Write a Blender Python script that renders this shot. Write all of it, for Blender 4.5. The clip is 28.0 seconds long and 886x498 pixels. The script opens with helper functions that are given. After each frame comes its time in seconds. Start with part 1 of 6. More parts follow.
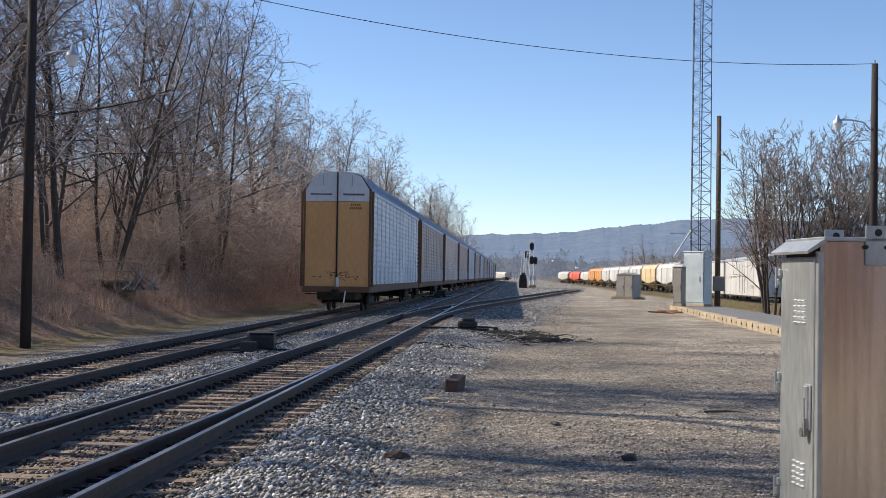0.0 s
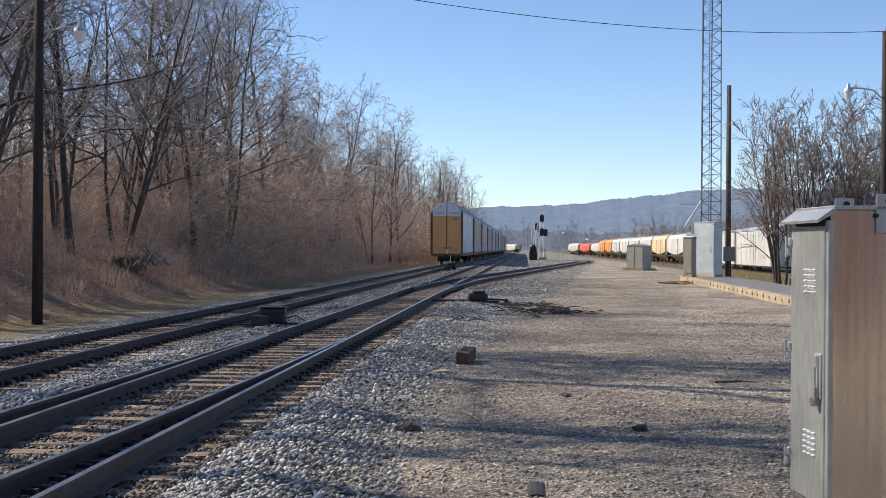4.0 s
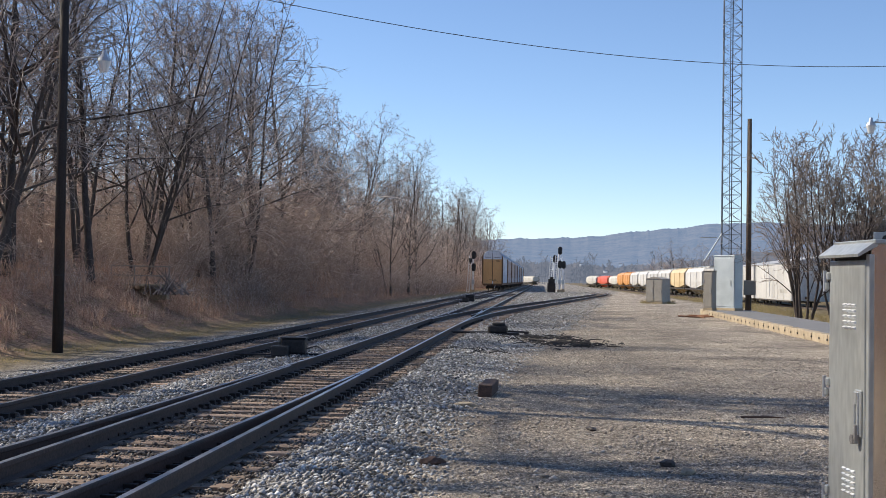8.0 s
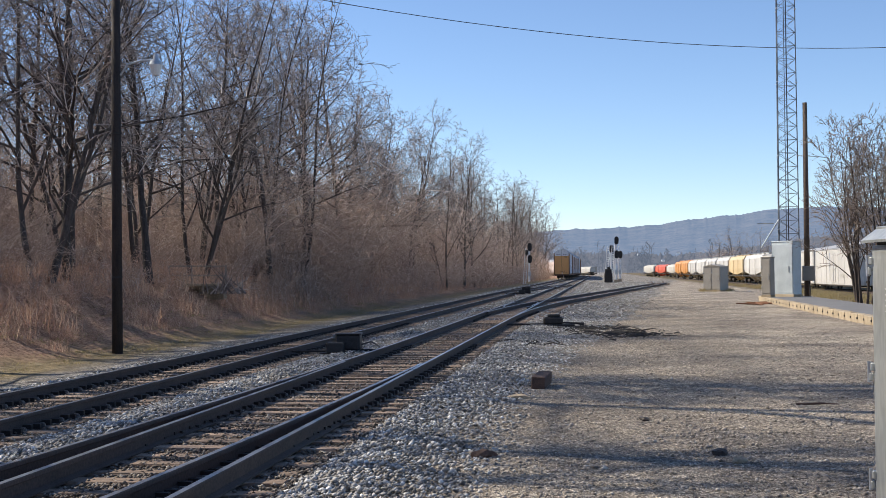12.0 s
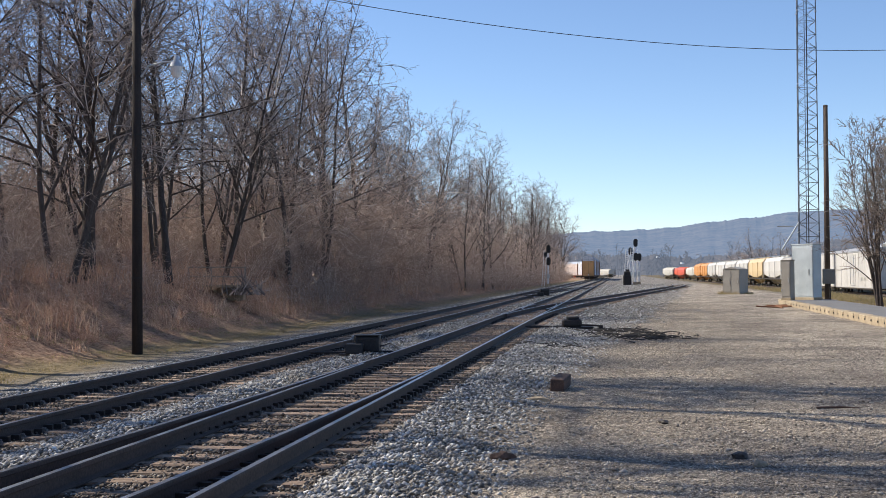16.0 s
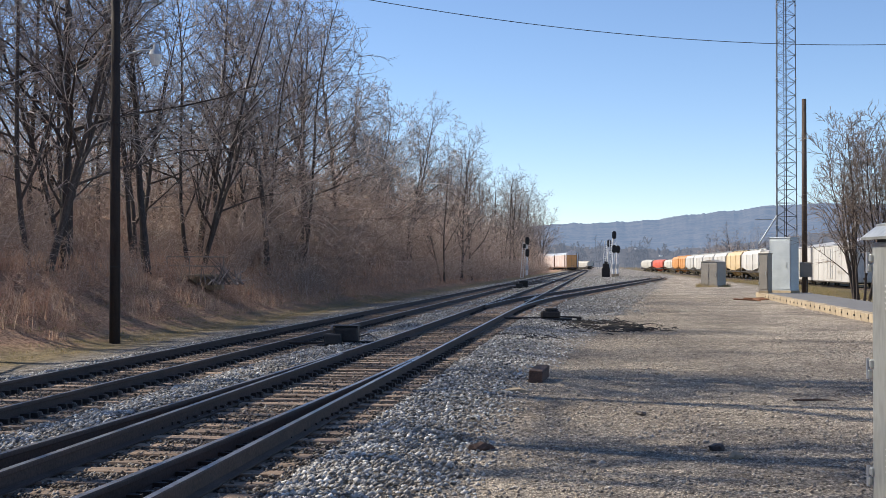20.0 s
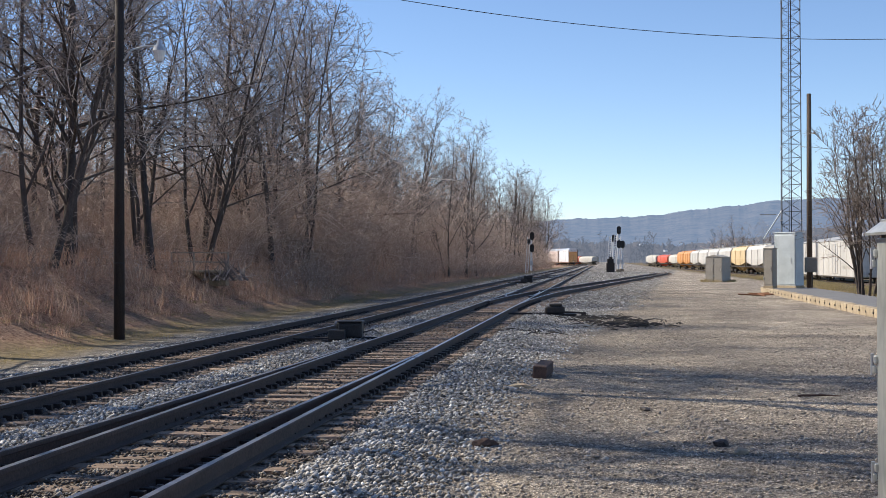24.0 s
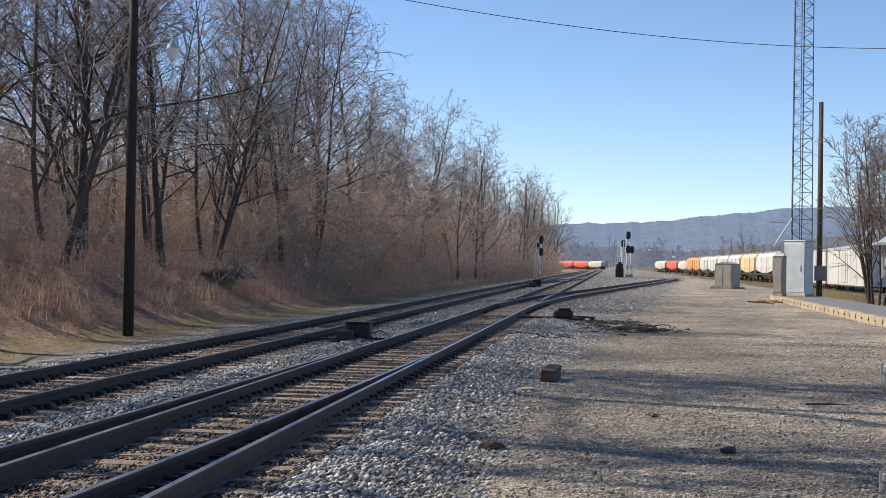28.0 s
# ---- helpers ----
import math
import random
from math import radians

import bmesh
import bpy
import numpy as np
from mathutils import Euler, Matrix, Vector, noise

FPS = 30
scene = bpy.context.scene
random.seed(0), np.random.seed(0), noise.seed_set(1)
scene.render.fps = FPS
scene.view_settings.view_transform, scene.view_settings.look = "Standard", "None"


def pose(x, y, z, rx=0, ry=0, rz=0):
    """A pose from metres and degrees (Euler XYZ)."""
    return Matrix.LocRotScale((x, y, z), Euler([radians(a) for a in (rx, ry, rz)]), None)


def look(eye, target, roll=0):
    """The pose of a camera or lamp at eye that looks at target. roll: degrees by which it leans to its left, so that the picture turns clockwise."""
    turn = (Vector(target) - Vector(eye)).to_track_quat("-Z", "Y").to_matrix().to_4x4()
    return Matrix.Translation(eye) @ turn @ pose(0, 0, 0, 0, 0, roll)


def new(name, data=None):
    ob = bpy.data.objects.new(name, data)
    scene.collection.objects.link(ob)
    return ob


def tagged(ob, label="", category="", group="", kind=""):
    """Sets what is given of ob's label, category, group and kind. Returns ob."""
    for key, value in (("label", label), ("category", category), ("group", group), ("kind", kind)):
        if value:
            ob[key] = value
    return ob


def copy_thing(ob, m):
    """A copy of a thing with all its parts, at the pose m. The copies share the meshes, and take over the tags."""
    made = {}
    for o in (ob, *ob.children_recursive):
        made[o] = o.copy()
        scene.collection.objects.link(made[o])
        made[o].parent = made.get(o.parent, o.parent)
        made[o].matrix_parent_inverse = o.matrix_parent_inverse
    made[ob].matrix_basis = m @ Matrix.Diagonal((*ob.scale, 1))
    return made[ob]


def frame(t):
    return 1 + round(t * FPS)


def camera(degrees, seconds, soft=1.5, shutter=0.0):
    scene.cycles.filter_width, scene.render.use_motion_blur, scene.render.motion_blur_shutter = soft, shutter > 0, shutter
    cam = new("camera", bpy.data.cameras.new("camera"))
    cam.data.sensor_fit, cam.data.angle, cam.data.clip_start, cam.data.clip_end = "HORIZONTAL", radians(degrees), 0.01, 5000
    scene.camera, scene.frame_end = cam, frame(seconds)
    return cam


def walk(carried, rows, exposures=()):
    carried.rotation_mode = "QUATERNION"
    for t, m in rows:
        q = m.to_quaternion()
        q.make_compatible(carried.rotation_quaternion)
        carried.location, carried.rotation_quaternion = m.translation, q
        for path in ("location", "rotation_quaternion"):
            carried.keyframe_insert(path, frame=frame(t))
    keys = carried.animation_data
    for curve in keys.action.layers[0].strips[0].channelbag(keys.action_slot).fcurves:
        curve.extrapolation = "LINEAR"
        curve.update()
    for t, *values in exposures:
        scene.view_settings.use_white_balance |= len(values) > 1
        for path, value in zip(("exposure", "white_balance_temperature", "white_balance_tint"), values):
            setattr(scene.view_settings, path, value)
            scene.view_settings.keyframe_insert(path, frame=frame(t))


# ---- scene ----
cam = camera(38.0, 28.0, soft=0.5)
walk(cam, [
    (0, pose(0.000, -0.047, 1.768, 91.169, -0.871, 3.210)),
    (0.5, pose(0.005, -0.037, 1.763, 90.857, -0.518, 3.189)),
    (1, pose(0.001, -0.038, 1.766, 90.709, -0.364, 3.297)),
    (1.5, pose(0.004, -0.031, 1.766, 90.610, -0.349, 3.691)),
    (2, pose(0.008, -0.029, 1.762, 90.308, -0.123, 3.798)),
    (2.5, pose(0.007, -0.038, 1.766, 90.289, -0.174, 3.916)),
    (4.5, pose(0.010, -0.031, 1.765, 89.901, -0.358, 3.589)),
    (5, pose(0.035, -0.039, 1.764, 90.084, 0.147, 3.589)),
    (5.5, pose(0.088, -0.024, 1.766, 90.402, 0.333, 3.507)),
    (6, pose(0.136, -0.012, 1.761, 91.100, 0.104, 3.434)),
    (6.5, pose(0.150, -0.012, 1.761, 91.235, -0.084, 3.060)),
    (7, pose(0.097, 0.016, 1.758, 91.090, 0.162, 3.602)),
    (7.5, pose(-0.051, 0.032, 1.765, 91.127, 0.267, 3.776)),
    (8, pose(-0.085, 0.049, 1.764, 91.348, -0.809, 4.441)),
    (8.5, pose(-0.035, 0.080, 1.760, 91.433, -0.316, 6.503)),
    (9, pose(0.023, 0.007, 1.781, 91.298, -0.044, 7.013)),
    (9.5, pose(-0.005, 0.009, 1.765, 91.223, -0.404, 7.166)),
    (10, pose(-0.008, 0.019, 1.766, 91.185, -0.460, 6.899)),
    (10.5, pose(-0.002, 0.019, 1.767, 91.088, -0.085, 6.861)),
    (11, pose(-0.000, 0.008, 1.767, 91.053, -0.023, 6.848)),
    (11.5, pose(0.012, 0.013, 1.776, 91.079, 0.216, 6.914)),
    (12, pose(0.017, 0.005, 1.770, 91.046, 0.550, 6.977)),
    (12.5, pose(0.016, 0.001, 1.770, 91.030, 0.824, 7.107)),
    (13, pose(0.014, 0.004, 1.778, 90.985, 0.642, 7.299)),
    (13.5, pose(0.021, -0.002, 1.768, 91.017, 0.580, 7.534)),
    (15.5, pose(0.011, -0.008, 1.775, 91.227, 0.416, 7.825)),
    (16, pose(0.007, 0.000, 1.772, 91.134, 0.372, 7.801)),
    (16.5, pose(0.002, 0.006, 1.775, 91.119, 0.216, 7.026)),
    (17, pose(0.012, 0.008, 1.766, 91.167, 0.396, 6.941)),
    (17.5, pose(0.007, 0.015, 1.767, 91.106, 0.265, 6.850)),
    (18, pose(0.008, 0.015, 1.769, 91.016, 0.250, 6.853)),
    (18.5, pose(0.006, 0.014, 1.768, 90.864, 0.101, 6.865)),
    (19, pose(-0.003, 0.005, 1.764, 90.806, 0.025, 6.812)),
    (19.5, pose(0.003, -0.007, 1.773, 90.741, -0.007, 6.843)),
    (20, pose(-0.000, 0.000, 1.770, 90.730, -0.000, 6.860)),
    (20.5, pose(0.006, -0.002, 1.766, 90.648, 0.004, 6.939)),
    (21, pose(0.007, 0.012, 1.774, 90.491, -0.039, 6.998)),
    (21.5, pose(0.008, -0.001, 1.776, 90.448, -0.101, 7.086)),
    (23.5, pose(0.004, 0.018, 1.770, 90.506, -0.042, 7.054)),
    (24, pose(0.009, 0.023, 1.774, 90.527, 0.081, 7.067)),
    (24.5, pose(0.011, 0.025, 1.779, 90.433, 0.051, 7.160)),
    (25, pose(0.016, 0.027, 1.772, 90.345, 0.530, 7.176)),
    (25.5, pose(0.006, 0.027, 1.772, 90.303, -0.083, 7.010)),
    (26, pose(0.010, 0.021, 1.766, 90.267, -0.329, 7.071)),
    (26.5, pose(0.012, 0.009, 1.785, 90.325, 0.438, 7.041)),
    (27, pose(0.012, -0.008, 1.782, 90.586, 0.024, 7.332)),
    (27.5, pose(0.013, 0.010, 1.778, 90.672, -0.319, 7.457)),
    (28, pose(-0.003, 0.007, 1.774, 90.620, -0.897, 7.462)),
])

# ---------------------------------------------------------------- world and sun
# the sun stands ahead and to the left, beyond the woods
SUN_TO = Vector((-0.955, 0.295, 0.0)).normalized()
SUN_UP = 39.0
world = bpy.data.worlds.new("sky_world")
scene.world = world
world.use_nodes = True
wn = world.node_tree
sky = wn.nodes.new("ShaderNodeTexSky")
sky.sky_type = 'NISHITA'
sky.sun_disc = False
sky.sun_elevation = radians(SUN_UP)
sky.sun_rotation = math.atan2(SUN_TO.x, SUN_TO.y)
sky.air_density = 1.0
sky.dust_density = 0.0
sky.altitude = 2500
sky.ozone_density = 2.0
wn.nodes["Background"].inputs["Strength"].default_value = 0.127
vivid = wn.nodes.new("ShaderNodeHueSaturation")
vivid.inputs["Saturation"].default_value = 1.05
wn.links.new(sky.outputs[0], vivid.inputs["Color"])
tint = wn.nodes.new("ShaderNodeMixRGB")
tint.blend_type = 'MULTIPLY'
tint.inputs[0].default_value = 1.0
tint.inputs[2].default_value = (0.95, 0.935, 0.975, 1)
wn.links.new(vivid.outputs[0], tint.inputs[1])
wn.links.new(tint.outputs[0], wn.nodes["Background"].inputs["Color"])
sun_data = bpy.data.lights.new("sun", 'SUN')
sun_data.energy = 5.0
sun_data.angle = radians(0.53)
sun_data.color = (1.0, 0.905, 0.76)
sun = new("sun", sun_data)
sd = Vector((SUN_TO.x * math.cos(radians(SUN_UP)), SUN_TO.y * math.cos(radians(SUN_UP)), math.sin(radians(SUN_UP))))
sun.matrix_world = look((0, 0, 60), tuple(Vector((0, 0, 60)) - sd))
scene.view_settings.exposure = 0.37


# ---------------------------------------------------------------- materials
def mat(name, c1, c2, rough=0.8, metal=0.0, scale=6.0, fine=60.0, bump=0.2, dist=0.01, spread=0.0, streak=None,
        c3=None, spots=None, coord="Object", rvar=0.12, spec=0.5):
    """Two-scale noise between c1 and c2, c3 in patches, bump from the fine grain; spread: brightness by object."""
    m = bpy.data.materials.new(name)
    m.use_nodes = True
    nt = m.node_tree
    b = nt.nodes["Principled BSDF"]
    tc = nt.nodes.new("ShaderNodeTexCoord")
    src = tc.outputs[coord]
    if streak:
        mp = nt.nodes.new("ShaderNodeMapping")
        mp.inputs["Scale"].default_value = streak
        nt.links.new(src, mp.inputs["Vector"])
        src = mp.outputs[0]
    big = nt.nodes.new("ShaderNodeTexNoise")
    big.inputs["Scale"].default_value = scale
    big.inputs["Detail"].default_value = 5
    nt.links.new(src, big.inputs["Vector"])
    small = nt.nodes.new("ShaderNodeTexNoise")
    small.inputs["Scale"].default_value = fine
    small.inputs["Detail"].default_value = 4
    nt.links.new(src, small.inputs["Vector"])
    add = nt.nodes.new("ShaderNodeMath")
    add.operation = 'MULTIPLY_ADD'
    nt.links.new(small.outputs[0], add.inputs[0])
    add.inputs[1].default_value = 0.55
    mul = nt.nodes.new("ShaderNodeMath")
    mul.operation = 'MULTIPLY'
    mul.inputs[1].default_value = 0.45
    nt.links.new(big.outputs[0], mul.inputs[0])
    nt.links.new(mul.outputs[0], add.inputs[2])
    ramp = nt.nodes.new("ShaderNodeValToRGB")
    ramp.color_ramp.elements[0].position = 0.36
    ramp.color_ramp.elements[0].color = (*c1, 1)
    ramp.color_ramp.elements[1].position = 0.64
    ramp.color_ramp.elements[1].color = (*c2, 1)
    nt.links.new(add.outputs[0], ramp.inputs[0])
    col = ramp.outputs[0]
    if c3:
        pt = nt.nodes.new("ShaderNodeTexNoise")
        pt.inputs["Scale"].default_value = spots[0]
        pt.inputs["Detail"].default_value = 6
        nt.links.new(tc.outputs[coord], pt.inputs["Vector"])
        pr = nt.nodes.new("ShaderNodeValToRGB")
        pr.color_ramp.elements[0].position = spots[1]
        pr.color_ramp.elements[1].position = spots[2]
        nt.links.new(pt.outputs[0], pr.inputs[0])
        mx = nt.nodes.new("ShaderNodeMixRGB")
        nt.links.new(pr.outputs[0], mx.inputs[0])
        nt.links.new(col, mx.inputs[1])
        mx.inputs[2].default_value = (*c3, 1)
        col = mx.outputs[0]
    if spread:
        oi = nt.nodes.new("ShaderNodeObjectInfo")
        mr = nt.nodes.new("ShaderNodeMapRange")
        mr.inputs[3].default_value = 1 - spread
        mr.inputs[4].default_value = 1 + spread
        nt.links.new(oi.outputs["Random"], mr.inputs[0])
        hv = nt.nodes.new("ShaderNodeHueSaturation")
        nt.links.new(mr.outputs[0], hv.inputs["Value"])
        nt.links.new(col, hv.inputs["Color"])
        col = hv.outputs[0]
    nt.links.new(col, b.inputs["Base Color"])
    rr = nt.nodes.new("ShaderNodeMapRange")
    rr.inputs[3].default_value = max(0.03, rough - rvar)
    rr.inputs[4].default_value = min(1.0, rough + rvar)
    nt.links.new(big.outputs[0], rr.inputs[0])
    nt.links.new(rr.outputs[0], b.inputs["Roughness"])
    b.inputs["Metallic"].default_value = metal
    b.inputs["Specular IOR Level"].default_value = spec
    if bump:
        bp = nt.nodes.new("ShaderNodeBump")
        bp.inputs["Strength"].default_value = bump
        bp.inputs["Distance"].default_value = dist
        nt.links.new(add.outputs[0], bp.inputs["Height"])
        nt.links.new(bp.outputs[0], b.inputs["Normal"])
    return m


def island_mat(name, cols, rough=0.85, spec=0.3, fine=40.0, thin=0.0):
    """A colour for each loose piece of a joined mesh, picked along the ramp cols."""
    m = bpy.data.materials.new(name)
    m.use_nodes = True
    nt = m.node_tree
    b = nt.nodes["Principled BSDF"]
    g = nt.nodes.new("ShaderNodeNewGeometry")
    ramp = nt.nodes.new("ShaderNodeValToRGB")
    el = ramp.color_ramp.elements
    while len(el) < len(cols):
        el.new(0.5)
    for i, c in enumerate(cols):
        el[i].position = i / (len(cols) - 1)
        el[i].color = (*c, 1)
    nt.links.new(g.outputs["Random Per Island"], ramp.inputs[0])
    tc = nt.nodes.new("ShaderNodeTexCoord")
    nz = nt.nodes.new("ShaderNodeTexNoise")
    nz.inputs["Scale"].default_value = fine
    nt.links.new(tc.outputs["Object"], nz.inputs["Vector"])
    hv = nt.nodes.new("ShaderNodeHueSaturation")
    mr = nt.nodes.new("ShaderNodeMapRange")
    mr.inputs[3].default_value = 0.7
    mr.inputs[4].default_value = 1.3
    nt.links.new(nz.outputs[0], mr.inputs[0])
    nt.links.new(mr.outputs[0], hv.inputs["Value"])
    nt.links.new(ramp.outputs[0], hv.inputs["Color"])
    nt.links.new(hv.outputs[0], b.inputs["Base Color"])
    b.inputs["Roughness"].default_value = rough
    b.inputs["Specular IOR Level"].default_value = spec
    if thin:
        # dry blades let part of the light through
        tr = nt.nodes.new("ShaderNodeBsdfTranslucent")
        nt.links.new(hv.outputs[0], tr.inputs["Color"])
        mx = nt.nodes.new("ShaderNodeMixShader")
        mx.inputs[0].default_value = thin
        nt.links.new(b.outputs[0], mx.inputs[1])
        nt.links.new(tr.outputs[0], mx.inputs[2])
        nt.links.new(mx.outputs[0], nt.nodes["Material Output"].inputs["Surface"])
    return m


M_RAIL = mat("rail_rust", (0.050, 0.037, 0.031), (0.115, 0.084, 0.070), 0.8, 0.1, 3, 45, 0.3, 0.004)
M_RAILTOP = mat("rail_worn_top", (0.35, 0.35, 0.37), (0.55, 0.55, 0.57), 0.32, 0.9, 2, 30, 0.05, 0.002)
M_TIE = mat("tie_wood", (0.11, 0.077, 0.056), (0.42, 0.295, 0.21), 0.9, 0, 5, 30, 0.6, 0.008, 0.35, streak=(0.35, 3, 3))
M_PLATE = mat("plate_steel", (0.02, 0.017, 0.016), (0.052, 0.042, 0.038), 0.6, 0.3, 8, 60, 0.3, 0.004)
M_SPIKE = mat("worn_steel", (0.18, 0.17, 0.165), (0.34, 0.33, 0.32), 0.4, 0.6, 20, 80, 0.1, 0.002)
M_STONE = island_mat("ballast_stone", [(0.065, 0.065, 0.065), (0.31, 0.303, 0.292), (0.52, 0.51, 0.49), (0.36, 0.33, 0.295), (0.14, 0.137, 0.132), (0.86, 0.845, 0.82)])
M_FOUL = island_mat("fouled_ballast", [(0.05, 0.042, 0.036), (0.20, 0.165, 0.135), (0.10, 0.083, 0.07), (0.44, 0.39, 0.33)])
M_GRIT = island_mat("lot_stone", [(0.12, 0.102, 0.084), (0.36, 0.31, 0.258), (0.23, 0.197, 0.163), (0.62, 0.555, 0.475)])
M_BARK = mat("bark", (0.030, 0.024, 0.021), (0.135, 0.105, 0.090), 0.9, 0, 4, 40, 0.7, 0.02, 0.25, streak=(4, 4, 0.8))
M_TWIG = island_mat("twigs", [(0.085, 0.066, 0.057), (0.36, 0.288, 0.245), (0.16, 0.125, 0.108), (0.66, 0.555, 0.485)], 0.6, 0.5)
M_TWIGRED = island_mat("reddish_twigs", [(0.16, 0.108, 0.083), (0.60, 0.445, 0.355), (0.33, 0.228, 0.178), (0.88, 0.735, 0.63)], 0.65, 0.5)
M_TWIGDARK = island_mat("dark_twigs", [(0.09, 0.070, 0.058), (0.33, 0.265, 0.22), (0.16, 0.124, 0.104)])
M_OLDWOOD = mat("old_timber", (0.055, 0.035, 0.028), (0.15, 0.09, 0.065), 0.9, 0, 4, 25, 0.5, 0.006, streak=(3, 0.4, 3))
M_WEED = island_mat("dry_weeds", [(0.46, 0.25, 0.17), (0.68, 0.44, 0.31), (0.82, 0.62, 0.46), (0.54, 0.33, 0.235)], thin=0.45)
M_BRAMBLE = island_mat("red_brown_brambles", [(0.44, 0.25, 0.175), (0.76, 0.51, 0.385), (0.56, 0.34, 0.25), (0.88, 0.70, 0.57)], 0.6, 0.4, thin=0.35)
M_STRAW = island_mat("dry_grass", [(0.30, 0.24, 0.12), (0.40, 0.31, 0.17), (0.26, 0.23, 0.09), (0.50, 0.39, 0.22)], thin=0.4)
M_POLE = mat("creosote_pole", (0.018, 0.013, 0.012), (0.055, 0.042, 0.036), 0.9, 0, 3, 40, 0.5, 0.01, streak=(6, 6, 0.5))
M_POLEBROWN = mat("brown_pole", (0.075, 0.052, 0.036), (0.17, 0.115, 0.08), 0.85, 0, 3, 40, 0.5, 0.01, streak=(6, 6, 0.5))
M_GALV = mat("galvanised", (0.42, 0.44, 0.46), (0.58, 0.60, 0.62), 0.42, 0.75, 3, 30, 0.1, 0.004)
M_TOWER = mat("dull_steel", (0.085, 0.095, 0.115), (0.16, 0.175, 0.20), 0.6, 0.3, 3, 30, 0.05, 0.003)
M_HUT = mat("grey_case_paint", (0.27, 0.25, 0.22), (0.38, 0.355, 0.315), 0.6, 0.2, 1.5, 25, 0.08, 0.003)
M_GALVBLUE = mat("bright_sheet", (0.40, 0.455, 0.49), (0.60, 0.66, 0.69), 0.5, 0.3, 2, 20, 0.08, 0.004)
# louvres catch the sun: that brightness is put into their colour
M_LOUVRE = mat("sunlit_pressed_metal", (0.70, 0.71, 0.70), (0.82, 0.83, 0.81), 0.4, 0.3, 8, 40, 0.0, 0.002)
M_CABDOOR = mat("cabinet_aluminium", (0.38, 0.395, 0.382), (0.54, 0.555, 0.532), 0.38, 0.6, 1.5, 30, 0.08, 0.003, streak=(1, 1, 0.25),
                c3=(0.34, 0.345, 0.333), spots=(2.2, 0.52, 0.75))
# pale vertical streaks put the side's reflected highlights into its colour
M_CABSIDE = mat("brushed_aluminium", (0.50, 0.465, 0.432), (0.72, 0.67, 0.62), 0.2, 0.95, 1.6, 9, 0.03, 0.002, streak=(3, 3, 0.12))
M_CONC = mat("concrete", (0.27, 0.215, 0.145), (0.47, 0.385, 0.27), 0.9, 0, 4, 50, 0.4, 0.01, 0.12)
M_ASPH = mat("platform_asphalt", (0.13, 0.13, 0.135), (0.20, 0.20, 0.205), 0.9, 0, 1.2, 70, 0.4, 0.006)
M_YELLOW = mat("weathered_yellow", (0.70, 0.35, 0.125), (0.82, 0.44, 0.17), 0.6, 0, 0.8, 12, 0.08, 0.006, streak=(1, 1, 0.3))
M_OFFWHITE = mat("weathered_white", (0.66, 0.665, 0.68), (0.80, 0.805, 0.82), 0.6, 0, 0.8, 12, 0.05, 0.004, streak=(1, 1, 0.3))
M_PANEL = mat("galvanised_panel", (0.50, 0.505, 0.53), (0.87, 0.87, 0.88), 0.55, 0.05, 0.45, 5, 0.06, 0.004, 0.18, streak=(1, 1, 0.35))
M_PANELTAN = mat("rusty_panel", (0.50, 0.40, 0.35), (0.82, 0.71, 0.65), 0.6, 0.1, 0.6, 14, 0.06, 0.004, 0.15, streak=(1, 1, 0.35))
M_ROOF = mat("car_roof", (0.34, 0.38, 0.44), (0.46, 0.50, 0.57), 0.5, 0.5, 0.6, 10, 0.05, 0.004)
M_UNDER = mat("car_underframe", (0.022, 0.018, 0.015), (0.055, 0.042, 0.033), 0.8, 0.1, 3, 30, 0.2, 0.006)
M_BROWN = mat("brown_steel", (0.12, 0.062, 0.032), (0.20, 0.105, 0.052), 0.7, 0, 2, 20, 0.1, 0.004)
M_DARK = mat("dark_gap", (0.02, 0.018, 0.017), (0.045, 0.04, 0.038), 0.8, 0, 4, 30, 0.1, 0.004)
M_BLACK = mat("black_paint", (0.012, 0.012, 0.013), (0.03, 0.03, 0.032), 0.5, 0, 6, 40, 0.1, 0.003)
M_WIRE = mat("black_cable", (0.035, 0.036, 0.04), (0.07, 0.072, 0.08), 0.6, 0, 20, 60, 0, 0.001)
M_GLASS = mat("lamp_glass", (0.75, 0.75, 0.73), (0.85, 0.85, 0.83), 0.2, 0, 20, 60, 0, 0.001)
M_RUSTPIPE = mat("rusty_scrap", (0.16, 0.07, 0.035), (0.28, 0.13, 0.07), 0.85, 0.1, 8, 50, 0.4, 0.004)
M_HOPWHITE = mat("hopper_white", (0.46, 0.44, 0.41), (0.66, 0.64, 0.60), 0.5, 0, 0.5, 10, 0.05, 0.004, 0.08, streak=(1, 1, 0.3))
M_HOPCREAM = mat("hopper_cream", (0.54, 0.40, 0.21), (0.66, 0.51, 0.30), 0.5, 0, 0.5, 10, 0.05, 0.004, 0.08, streak=(1, 1, 0.3))
M_HOPGREY = mat("hopper_grey", (0.45, 0.43, 0.38), (0.58, 0.55, 0.49), 0.6, 0, 0.5, 10, 0.05, 0.004, 0.08, streak=(1, 1, 0.3))
M_HOPORANGE = mat("hopper_orange", (0.58, 0.25, 0.06), (0.72, 0.34, 0.10), 0.5, 0, 0.5, 10, 0.05, 0.004, 0.06, streak=(1, 1, 0.3))
M_HOPRED = mat("hopper_red", (0.55, 0.085, 0.045), (0.70, 0.14, 0.07), 0.5, 0, 0.5, 10, 0.05, 0.004, 0.06, streak=(1, 1, 0.3))
